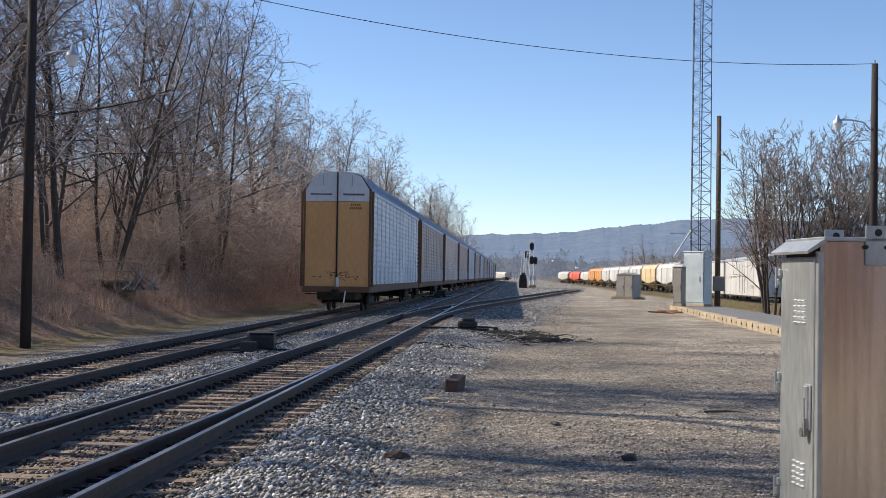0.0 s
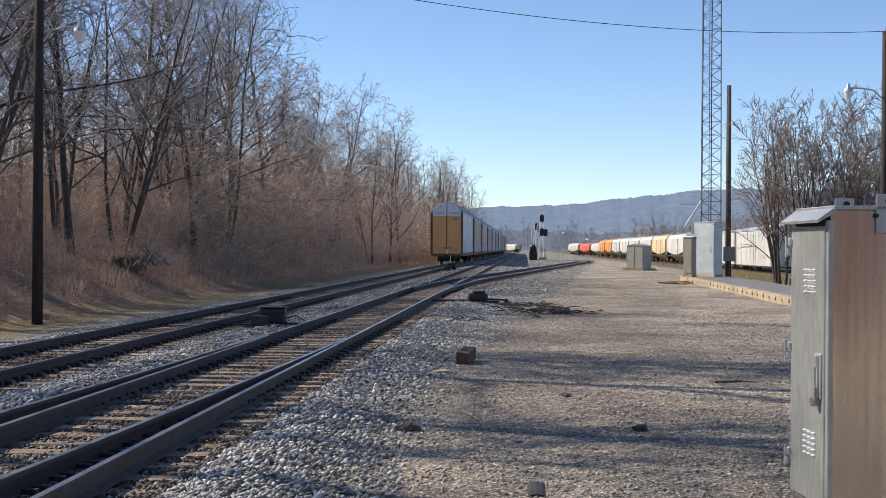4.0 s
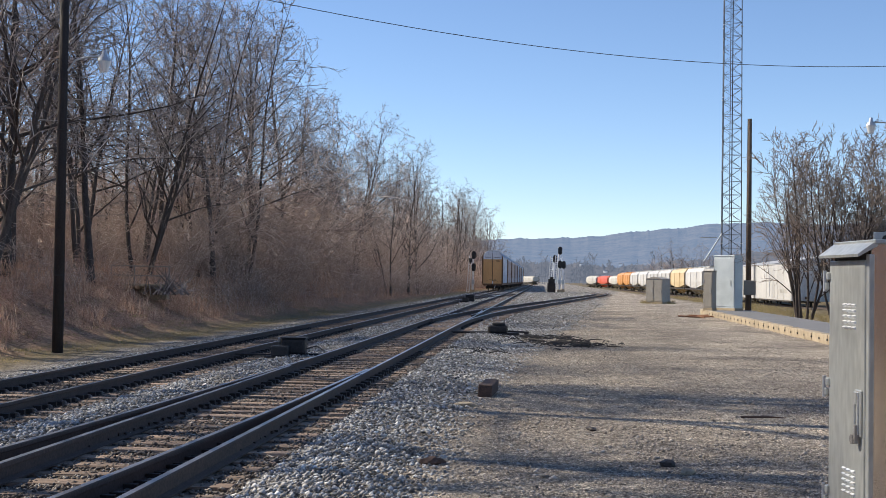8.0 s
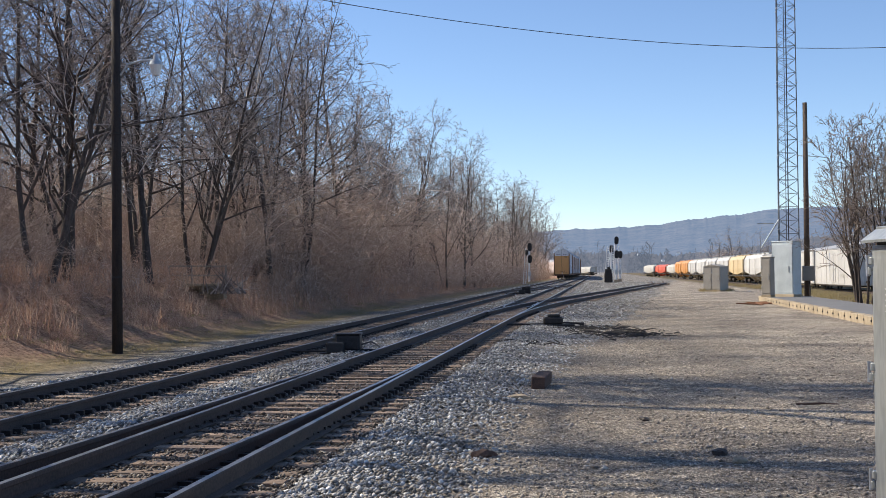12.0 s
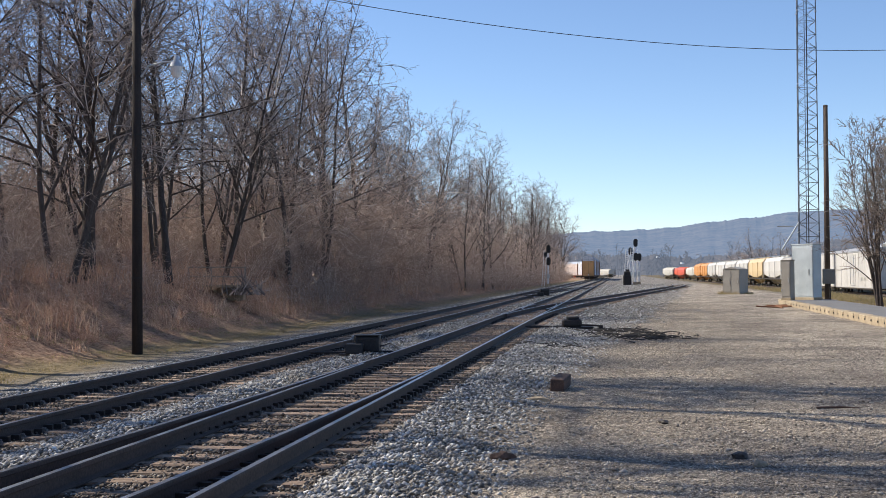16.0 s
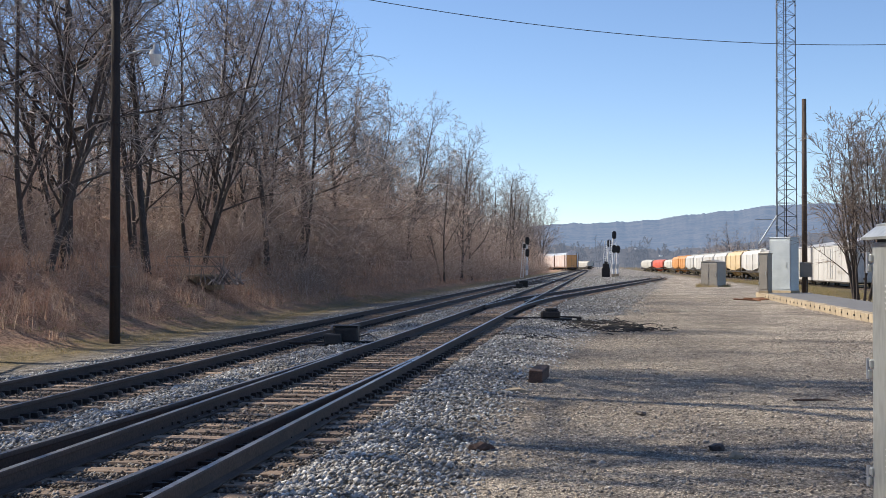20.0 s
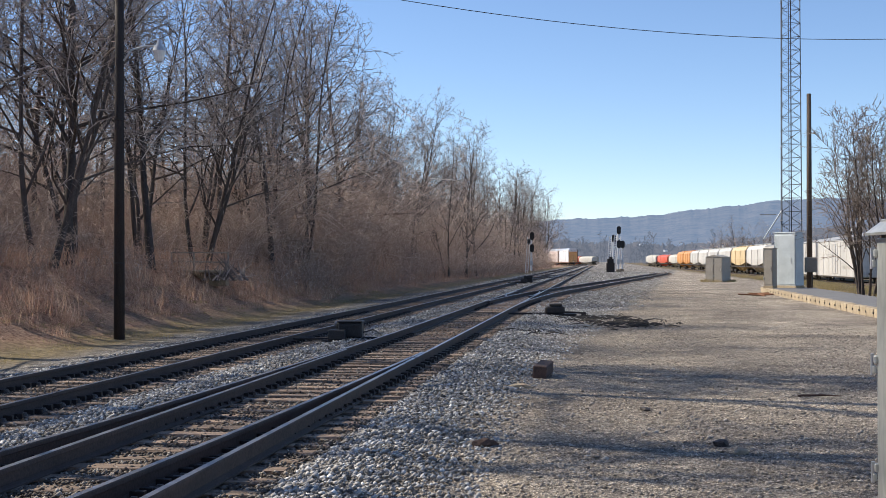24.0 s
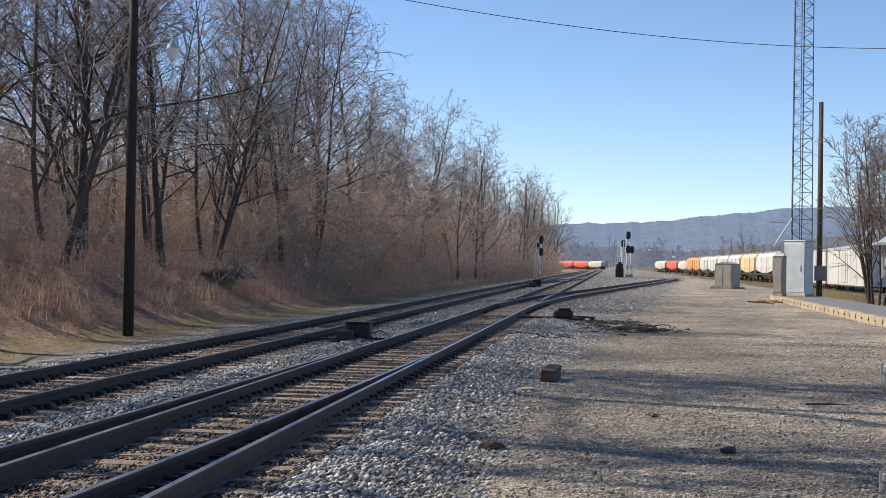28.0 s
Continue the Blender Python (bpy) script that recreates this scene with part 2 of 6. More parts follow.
M_BRICK = mat("brown_brick_wall", (0.20, 0.11, 0.075), (0.32, 0.19, 0.13), 0.9, 0, 1.5, 20, 0.2, 0.01)
M_GREYROOF = mat("grey_metal_roof", (0.36, 0.36, 0.36), (0.5, 0.5, 0.5), 0.6, 0.2, 0.5, 12, 0.05, 0.004)


def ground_mat():
    """Lot gravel, ballast strip, leaf-strewn bank and grass, told apart by where they lie in the plan."""
    m = bpy.data.materials.new("ground_surface")
    m.use_nodes = True
    nt = m.node_tree
    b = nt.nodes["Principled BSDF"]
    tc = nt.nodes.new("ShaderNodeTexCoord")
    sep = nt.nodes.new("ShaderNodeSeparateXYZ")
    nt.links.new(tc.outputs["Object"], sep.inputs[0])

    def nz(scale, detail=5, rough=0.6):
        n = nt.nodes.new("ShaderNodeTexNoise")
        n.inputs["Scale"].default_value = scale
        n.inputs["Detail"].default_value = detail
        n.inputs["Roughness"].default_value = rough
        nt.links.new(tc.outputs["Object"], n.inputs["Vector"])
        return n.outputs[0]

    def ramp(src, stops):
        r = nt.nodes.new("ShaderNodeValToRGB")
        el = r.color_ramp.elements
        while len(el) < len(stops):
            el.new(0.5)
        for i, (p, c) in enumerate(stops):
            el[i].position = p
            el[i].color = (*c, 1)
        nt.links.new(src, r.inputs[0])
        return r.outputs[0]

    def mix(f, a, c, mode='MIX'):
        x = nt.nodes.new("ShaderNodeMixRGB")
        x.blend_type = mode
        if isinstance(f, float):
            x.inputs[0].default_value = f
        else:
            nt.links.new(f, x.inputs[0])
        nt.links.new(a, x.inputs[1])
        nt.links.new(c, x.inputs[2])
        return x.outputs[0]

    def edge(src, lo, hi, wob, amount):
        """0 below lo, 1 above hi, with an uneven border."""
        a = nt.nodes.new("ShaderNodeMath")
        a.operation = 'MULTIPLY_ADD'
        nt.links.new(wob, a.inputs[0])
        a.inputs[1].default_value = amount
        nt.links.new(src, a.inputs[2])
        r = nt.nodes.new("ShaderNodeMapRange")
        r.inputs[1].default_value = lo + amount * 0.5
        r.inputs[2].default_value = hi + amount * 0.5
        nt.links.new(a.outputs[0], r.inputs[0])
        return r.outputs[0]

    vor = nt.nodes.new("ShaderNodeTexVoronoi")
    vor.inputs["Scale"].default_value = 30
    nt.links.new(tc.outputs["Object"], vor.inputs["Vector"])
    vor2 = nt.nodes.new("ShaderNodeTexVoronoi")
    vor2.inputs["Scale"].default_value = 75
    nt.links.new(tc.outputs["Object"], vor2.inputs["Vector"])
    hsv = nt.nodes.new("ShaderNodeSeparateColor")
    nt.links.new(vor2.outputs["Color"], hsv.inputs[0])
    sv0 = nt.nodes.new("ShaderNodeSeparateColor")
    nt.links.new(vor.outputs["Color"], sv0.inputs[0])
    lot = ramp(hsv.outputs[0], [(0.0, (0.10, 0.085, 0.070)), (0.45, (0.305, 0.264, 0.218)), (0.8, (0.47, 0.412, 0.345)), (1.0, (0.84, 0.755, 0.65))])
    lot = mix(0.6, lot, ramp(sv0.outputs[1], [(0.0, (0.42, 0.41, 0.40)), (0.5, (1.0, 1.0, 1.0)), (1.0, (1.65, 1.63, 1.6))]), 'MULTIPLY')
    patches = ramp(nz(0.35, 7, 0.65), [(0.38, (0.66, 0.65, 0.65)), (0.5, (0.95, 0.94, 0.92)), (0.62, (1.2, 1.18, 1.13))])
    lot = mix(1.0, lot, patches, 'MULTIPLY')
    clods = ramp(nz(6, 7, 0.8), [(0.36, (0.50, 0.49, 0.49)), (0.5, (0.95, 0.95, 0.95)), (0.64, (1.3, 1.29, 1.27))])
    lot = mix(1.0, lot, clods, 'MULTIPLY')
    oil = ramp(nz(0.16, 5, 0.6), [(0.40, (0.86, 0.85, 0.85)), (0.56, (1.06, 1.05, 1.03))])
    lot = mix(1.0, lot, oil, 'MULTIPLY')
    # the driven lane is worn paler and smoother than the gravel beside the track
    lane = edge(sep.outputs[0], 1.5, 5.0, nz(0.25, 4), 2.5)
    lot = mix(lane, lot, mix(1.0, lot, ramp(nz(1.1, 6, 0.7), [(0.35, (1.0, 1.01, 1.03)), (0.65, (1.35, 1.37, 1.40))]), 'MULTIPLY'))
    sv = nt.nodes.new("ShaderNodeSeparateColor")
    nt.links.new(vor.outputs["Color"], sv.inputs[0])
    bal = ramp(sv.outputs[0], [(0.0, (0.06, 0.058, 0.055)), (0.5, (0.22, 0.21, 0.195)), (1.0, (0.55, 0.53, 0.50))])
    dirt = ramp(nz(0.8, 6), [(0.4, (0.75, 0.70, 0.66)), (0.62, (1.1, 1.08, 1.06))])
    bal = mix(1.0, bal, dirt, 'MULTIPLY')
    leaf = ramp(nz(9, 6), [(0.35, (0.18, 0.105, 0.070)), (0.5, (0.40, 0.245, 0.165)), (0.68, (0.60, 0.41, 0.28))])
    straw = ramp(nz(5, 8, 0.75), [(0.35, (0.115, 0.094, 0.05)), (0.5, (0.24, 0.19, 0.112)), (0.66, (0.40, 0.315, 0.20))])
    wob = nz(0.5, 4)
    # the ballast's border follows the lead away to the right
    past = nt.nodes.new("ShaderNodeMath")
    past.operation = 'SUBTRACT'
    nt.links.new(sep.outputs[1], past.inputs[0])
    past.inputs[1].default_value = 18
    pos = nt.nodes.new("ShaderNodeMath")
    pos.operation = 'MAXIMUM'
    nt.links.new(past.outputs[0], pos.inputs[0])
    pos.inputs[1].default_value = 0
    along = nt.nodes.new("ShaderNodeMath")
    along.operation = 'MULTIPLY_ADD'
    nt.links.new(pos.outputs[0], along.inputs[0])
    along.inputs[1].default_value = -0.07
    nt.links.new(sep.outputs[0], along.inputs[2])
    # fouled brown ballast between the rails
    gaps = []
    for centre in (-7.66, -3.76):
        off = nt.nodes.new("ShaderNodeMath")
        off.operation = 'SUBTRACT'
        nt.links.new(sep.outputs[0], off.inputs[0])
        off.inputs[1].default_value = centre
        away = nt.nodes.new("ShaderNodeMath")
        away.operation = 'ABSOLUTE'
        nt.links.new(off.outputs[0], away.inputs[0])
        gaps.append(away)
    bed = nt.nodes.new("ShaderNodeMath")
    bed.operation = 'MINIMUM'
    nt.links.new(gaps[0].outputs[0], bed.inputs[0])
    nt.links.new(gaps[1].outputs[0], bed.inputs[1])
    foul = ramp(nz(11, 6, 0.75), [(0.36, (0.075, 0.060, 0.049)), (0.5, (0.165, 0.136, 0.11)), (0.64, (0.34, 0.29, 0.24))])
    bal = mix(edge(bed.outputs[0], 0.75, 1.15, wob, 0.5), foul, bal)
    col = mix(edge(along.outputs[0], -2.35, -1.0, wob, 3.0), bal, lot)
    inv = nt.nodes.new("ShaderNodeMath")
    inv.operation = 'MULTIPLY'
    inv.inputs[1].default_value = -1
    nt.links.new(sep.outputs[0], inv.inputs[0])
    col = mix(edge(inv.outputs[0], 10.6, 11.6, wob, 2.0), col, straw)
    col = mix(edge(inv.outputs[0], 12.2, 13.2, wob, 2.4), col, leaf)
    weeds = mix(1.0, straw, ramp(nz(0.2, 5), [(0.4, (0.55, 0.55, 0.53)), (0.7, (0.85, 0.82, 0.78))]), 'MULTIPLY')
    col = mix(edge(sep.outputs[0], 12.5, 15.0, wob, 3.0), col, weeds)
    nt.links.new(col, b.inputs["Base Color"])
    b.inputs["Roughness"].default_value = 0.92
    b.inputs["Specular IOR Level"].default_value = 0.2
    bp = nt.nodes.new("ShaderNodeBump")
    bp.inputs["Strength"].default_value = 0.8
    bp.inputs["Distance"].default_value = 0.028
    ad = nt.nodes.new("ShaderNodeMath")
    ad.operation = 'ADD'
    nt.links.new(vor.outputs["Distance"], ad.inputs[0])
    nt.links.new(vor2.outputs["Distance"], ad.inputs[1])
    lump = nt.nodes.new("ShaderNodeMath")
    lump.operation = 'MULTIPLY_ADD'
    nt.links.new(nz(2.6, 6, 0.65), lump.inputs[0])
    lump.inputs[1].default_value = 3.0
    nt.links.new(ad.outputs[0], lump.inputs[2])
    nt.links.new(lump.outputs[0], bp.inputs["Height"])
    nt.links.new(bp.outputs[0], b.inputs["Normal"])
    return m


M_GROUND = ground_mat()


def haze_glow_mat(name, c1, c2, glow, scale):
    """Plain far backdrop: the haze of miles of air is painted as a glow."""
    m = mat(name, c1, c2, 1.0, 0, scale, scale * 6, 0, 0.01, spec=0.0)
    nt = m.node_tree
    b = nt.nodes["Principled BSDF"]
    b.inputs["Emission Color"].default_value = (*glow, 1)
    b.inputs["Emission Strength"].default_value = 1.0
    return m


# the air itself is clear: bluish haze is added as emission on each surface
M_HILL = haze_glow_mat("haze_glow_hillside", (0.05, 0.05, 0.05), (0.13, 0.11, 0.095), (0.085, 0.148, 0.25), 0.02)
M_FARWOOD = haze_glow_mat("haze_glow_woods", (0.045, 0.043, 0.043), (0.115, 0.102, 0.095), (0.070, 0.092, 0.132), 0.05)
M_FARWALL = haze_glow_mat("haze_glow_wall", (0.7, 0.7, 0.7), (0.8, 0.8, 0.8), (0.10, 0.12, 0.15), 0.2)
M_FARROOF = haze_glow_mat("haze_glow_roof", (0.10, 0.10, 0.12), (0.14, 0.14, 0.16), (0.05, 0.07, 0.1), 0.2)


# ---------------------------------------------------------------- building helpers
def empty(name, x=0, y=0, z=0, rz=0):
    e = new(name)
    e.matrix_basis = pose(x, y, z, 0, 0, rz)
    return e


def part(name, bm, material, parent=None, label="", smooth=False):
    """Links a bmesh, or a ready mesh, as one object under a thing or part."""
    if isinstance(bm, bpy.types.Mesh):
        me = bm
    else:
        me = bpy.data.meshes.new(name)
        bm.normal_update()
        bm.to_mesh(me)
        bm.free()
        if smooth:
            for p in me.polygons:
                p.use_smooth = True
    if not me.materials:
        me.materials.append(material)
    ob = new(name, me)
    if parent:
        ob.parent = parent
    if label:
        ob["label"] = label
    return ob


def box(bm, c, s, bev=0.0, turn=None):
    """A block at centre c of size s, its edges bevelled by bev, turned by the matrix turn about its centre."""
    r = bmesh.ops.create_cube(bm, size=1)
    vs = r["verts"]
    bmesh.ops.scale(bm, vec=s, verts=vs)
    if bev:
        es = list({e for v in vs for e in v.link_edges})
        r2 = bmesh.ops.bevel(bm, geom=es, offset=bev, segments=1, affect='EDGES', profile=0.5)
        vs = list({v for f in r2["faces"] for v in f.verts} | {v for v in vs if v.is_valid})
    if turn:
        bmesh.ops.transform(bm, matrix=turn, verts=vs)
    bmesh.ops.translate(bm, vec=c, verts=vs)
    return bm


def bar(bm, p, q, r0, r1=None, n=8):
    """A round bar from p to q."""
    p, q = Vector(p), Vector(q)
    d = q - p
    m = Matrix.Translation((p + q) / 2) @ d.to_track_quat("Z", "Y").to_matrix().to_4x4()
    bmesh.ops.create_cone(bm, cap_ends=True, segments=n, radius1=r0, radius2=r0 if r1 is None else r1, depth=d.length, matrix=m)
    return bm


def B():
    return bmesh.new()


def block(name, c, s, material, parent, bev=0.0, label="", turn=None):
    return part(name, box(B(), c, s, bev, turn), material, parent, label)


def rod(name, p, q, r0, material, parent, r1=None, n=8, label=""):
    return part(name, bar(B(), p, q, r0, r1, n), material, parent, label, smooth=False)


def tubes(lines):
    """Verts and faces of open tubes: lines of (points, radii, sides)."""
    V, F = [], []
    for pts, rad, k in lines:
        base = len(V)
        n = len(pts)
        ca = [(math.cos(2 * math.pi * i / k), math.sin(2 * math.pi * i / k)) for i in range(k)]
        tip = rad[-1] == 0
        for j in range(n - 1 if tip else n):
            a = pts[max(0, j - 1)]
            c = pts[min(n - 1, j + 1)]
            dx, dy, dz = c[0] - a[0], c[1] - a[1], c[2] - a[2]
            ln = math.sqrt(dx * dx + dy * dy + dz * dz) or 1.0
            dx, dy, dz = dx / ln, dy / ln, dz / ln
            if abs(dz) < 0.9:
                ux, uy, uz = -dy, dx, 0.0
            else:
                ux, uy, uz = 0.0, -dz, dy
            ul = math.sqrt(ux * ux + uy * uy + uz * uz)
            ux, uy, uz = ux / ul, uy / ul, uz / ul
            wx, wy, wz = dy * uz - dz * uy, dz * ux - dx * uz, dx * uy - dy * ux
            x, y, z = pts[j]
            r = rad[j]
            for co, si in ca:
                V.append((x + r * (co * ux + si * wx), y + r * (co * uy + si * wy), z + r * (co * uz + si * wz)))
        for j in range(n - 2 if tip else n - 1):
            o = base + j * k
            for i in range(k):
                i2 = (i + 1) % k
                F.append((o + i, o + i2, o + k + i2))
                F.append((o + i, o + k + i2, o + k + i))
        if tip:
            o = base + (n - 2) * k
            V.append(tuple(pts[-1]))
            F += [(o + i, o + (i + 1) % k, len(V) - 1) for i in range(k)]
    return V, F


def mesh_of(name, V, F, material, smooth=False):
    me = bpy.data.meshes.new(name)
    me.from_pydata(V, [], F)
    me.materials.append(material)
    if smooth:
        me.polygons.foreach_set("use_smooth", [True] * len(me.polygons))
    me.update()
    return me


# ---------------------------------------------------------------- ground
MAIN1, MAIN2 = -7.66, -3.76      # middle lines of the two main tracks


def step(a, b, v):
    t = min(1.0, max(0.0, (v - a) / (b - a)))
    return t * t * (3 - 2 * t)


def ground_z(x, y):
    """Height of the ground: the lot is 0, the woods stand on a bank, the yard lies a little lower."""
    z = 0.03 * step(-1.2, -2.6, x) * step(-10.8, -9.6, x) - 0.10 * step(-5.4, -6.2, x) * step(-13.5, -12.0, x)
    z -= 0.018 * step(1.35, 1.15, abs(x - MAIN2)) + 0.012 * step(1.35, 1.15, abs(x - MAIN1))
    fade = 1 - step(330, 400, y)
    z += fade * (1.9 * step(-12.6, -17.5, x) + 11.0 * step(-20, -78, x))
    z -= 0.08 * step(-9.8, -10.8, x) * step(-13, -12, x)
    z -= 0.65 * step(14, 20, x) * step(40, 80, y)
    far = step(30, 120, abs(x) + 0.2 * abs(y))
    z += (0.03 + 0.25 * far * step(-12, -20, -abs(x))) * noise.noise((x * 0.35, y * 0.35, 0)) * (1 if x > -2 or x < -10 else 0.3)
    return z


def axis(stops):
    """Coordinates from stops of (from, to, step)."""
    out = []
    for a, b, s in stops:
        n = max(1, round((b - a) / s))
        out += [a + (b - a) * i / n for i in range(n)]
    return out + [stops[-1][1]]


def build_ground():
    xs = axis([(-5000, -1000, 800), (-1000, -200, 100), (-200, -50, 12), (-50, -14, 2), (-14, -9.5, 0.5), (-9.5, -1, 0.2), (-1, 12, 0.5), (12, 30, 1.5),
               (30, 200, 15), (200, 1000, 100), (1000, 5000, 800)])
    ys = axis([(-900, -100, 100), (-100, 0, 10), (0, 70, 0.8), (70, 200, 2.5), (200, 500, 10), (500, 5000, 250)])
    V = [(x, y, ground_z(x, y)) for y in ys for x in xs]
    n = len(xs)
    F = [(j * n + i, j * n + i + 1, (j + 1) * n + i + 1, (j + 1) * n + i) for j in range(len(ys) - 1) for i in range(n - 1)]
    g = new("ground", mesh_of("ground", V, F, M_GROUND, True))
    tagged(g, "grey-brown gravel lot with ballast strip and leaf-strewn bank", "ground", kind="structure")


build_ground()

# ---------------------------------------------------------------- tracks
RAIL_Z = 0.21          # top of rail
LOW1 = -0.10           # the far main lies a little lower
CURVE_Y, CURVE_R = 402.0, 330.0


def main_pose(s, off):
    """Place and heading on a main line at the way s, for the line at x = off: straight, then a curve to the left."""
    if s <= CURVE_Y:
        return off, s, 0.0
    a = (s - CURVE_Y) / CURVE_R
    r = CURVE_R + off - MAIN1
    return off - r * (1 - math.cos(a)), CURVE_Y + r * math.sin(a), a


def lead_x(y):
    """The lead that leaves the near main to the right and straightens out by the yard."""
    if y < 43:
        return MAIN2
    if y < 71.6:
        return MAIN2 + (y - 43) ** 2 / 540
    if y < 150:
        return MAIN2 + 28.6 ** 2 / 540 + 0.106 * (y - 71.6)
    e = min(y, 188) - 150
    return MAIN2 + 28.6 ** 2 / 540 + 0.106 * 78.4 + 0.106 * e - 0.106 * e * e / 76


def near_split(y):
    """How far the left-hand route has left the near main, coming towards the lot."""
    return 0.0 if y > 29.5 else 0.31 * ((29.5 - y) / 16.8) ** 2


def cross_x(y):
    """The crossover from the far main to the near one."""
    t = step(96, 168, y)
    return MAIN1 + (MAIN2 - MAIN1) * t


def sweep(name, pts, prof, material):
    """A profile (u to the right, v up) drawn along the points."""
    V, F = [], []
    k = len(prof)
    for i, (x, y, z) in enumerate(pts):
        a, c = pts[max(0, i - 1)], pts[min(len(pts) - 1, i + 1)]
        dx, dy = c[0] - a[0], c[1] - a[1]
        ln = math.hypot(dx, dy)
        nx, ny = dy / ln, -dx / ln
        V += [(x + u * nx, y + u * ny, z + v) for u, v in prof]
        if i:
            o = (i - 1) * k
            F += [(o + j, o + (j + 1) % k, o + k + (j + 1) % k, o + k + j) for j in range(k)]
    F += [tuple(range(k)), tuple(range(len(V) - 1, len(V) - 1 - k, -1))]
    return mesh_of(name, V, F, material)


RAIL_PROF = [(-.072, -.168), (.072, -.168), (.072, -.152), (.014, -.132), (.012, -.05), (.037, -.038), (.037, -.008), (.030, 0), (-.030, 0), (-.037, -.008),
             (-.037, -.038), (-.012, -.05), (-.014, -.132), (-.072, -.152)]
TOP_PROF = [(-.026, -.004), (.026, -.004), (.026, .002), (-.026, .002)]


def rail(track, fx, y0, y1, dz=0.0, stp=2.0, worn=True):
    n = max(2, round((y1 - y0) / stp))
    pts = [(fx(y0 + (y1 - y0) * i / n), y0 + (y1 - y0) * i / n, RAIL_Z + dz) for i in range(n + 1)]
    r = part("rail", sweep("rail", pts, RAIL_PROF, M_RAIL), M_RAIL, track)
    if worn:
        part("running_surface", sweep("running_surface", pts, TOP_PROF, M_RAILTOP), M_RAILTOP, r, "bright worn top of the rail")
    return r


def curved_rail(track, off, side):
    pts = []
    for i in range(36):
        x, y, a = main_pose(400 + 5 * i, off)
        pts.append((x + side * .755 * math.cos(a), y + side * .755 * math.sin(a), RAIL_Z + (LOW1 if off == MAIN1 else 0)))
    r = part("rail", sweep("rail", pts, RAIL_PROF, M_RAIL), M_RAIL, track)
    part("running_surface", sweep("running_surface", pts, TOP_PROF, M_RAILTOP), M_RAILTOP, r, "bright worn top of the rail")


def track_of(label):
    t = empty("railway_track")
    return tagged(t, label, "railway track", "tracks", "structure")


track_far = track_of("straight main track of dark steel rails on wooden ties")
track_near = track_of("near main track with a switch, dark rails on wooden ties")
track_lead = track_of("lead track curving away to the freight yard")
track_cross = track_of("crossover joining the two main tracks")
G = 0.755
for sd_ in (-1, 1):
    rail(track_far, lambda y: MAIN1 + sd_ * G, -40, 401, LOW1)
    curved_rail(track_far, MAIN1, sd_)
    curved_rail(track_near, MAIN2, sd_)
# near main: the left stock rail swings out towards the lot, its straight mate is a point rail
rail(track_near, lambda y: MAIN2 - G - near_split(y), -10, 401, 0, 1.0)
rail(track_near, lambda y: MAIN2 - G, -10, 22.5, -0.004)
rail(track_near, lambda y: MAIN2 + G, -10, 43, 0)
rail(track_near, lambda y: MAIN2 + G - near_split(y), -10, 22.0, -0.004, 1.0)
rail(track_near, lambda y: MAIN2 + G, 46, 401, -0.004)
rail(track_lead, lambda y: lead_x(y) + G, 43, 188, 0)
rail(track_lead, lambda y: lead_x(y) - G, 50.5, 188, -0.004)
rail(track_cross, lambda y: cross_x(y) - G, 108, 166, -0.05)
rail(track_cross, lambda y: cross_x(y) + G, 98, 156, -0.055)
for x0, y0 in ((MAIN1 + G - 0.09, 124), (MAIN2 - G + 0.09, 132), (MAIN2 + G - 0.09, 62), (MAIN2 - G + .09, 62)):
    rail(track_cross, lambda y: x0 + (0.16 if x0 < MAIN2 else -0.16) * (abs(y - y0) / 4.5) ** 4, y0 - 4.5, y0 + 4.5, -0.002, 0.75)


def tie_mesh(length, seed):
    rng = random.Random(seed)
    bm = box(B(), (0, 0, 0), (length, 0.225, 0.18), 0.012)
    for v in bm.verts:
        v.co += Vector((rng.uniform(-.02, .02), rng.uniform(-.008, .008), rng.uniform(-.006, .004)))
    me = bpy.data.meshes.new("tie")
    bm.to_mesh(me)
    bm.free()
    me.materials.append(M_TIE)
    return me


def plate_mesh():
    """Tie plate with spikes and the anchors that clip to the rail's foot."""
    bm = box(B(), (0, 0, -0.006), (0.36, 0.2, 0.02))
    for sx in (-1, 1):
        box(bm, (sx * 0.115, 0.17, 0.025), (0.11, 0.055, 0.075))
        box(bm, (sx * 0.13, -0.15, 0.02), (0.10, 0.05, 0.06))
    n0 = len(bm.faces)
    for sx in (-1, 1):
        for sy in (-0.06, 0.06):
            box(bm, (sx * 0.105, sy, 0.024), (0.045, 0.035, 0.03))
        box(bm, (sx * 0.155, 0.0, 0.015), (0.03, 0.03, 0.03))
    bm.faces.ensure_lookup_table()
    for f in bm.faces[n0:]:
        f.material_index = 1
    me = bpy.data.meshes.new("tie_plate")
    bm.to_mesh(me)
    bm.free()
    me.materials.append(M_PLATE)
    me.materials.append(M_SPIKE)
    return me


TIES = [tie_mesh(2.6, i) for i in range(5)]
LONG_TIES = [tie_mesh(3.6, 20 + i) for i in range(4)]
PLATE = plate_mesh()
TIE_Z = 0.042 - 0.09


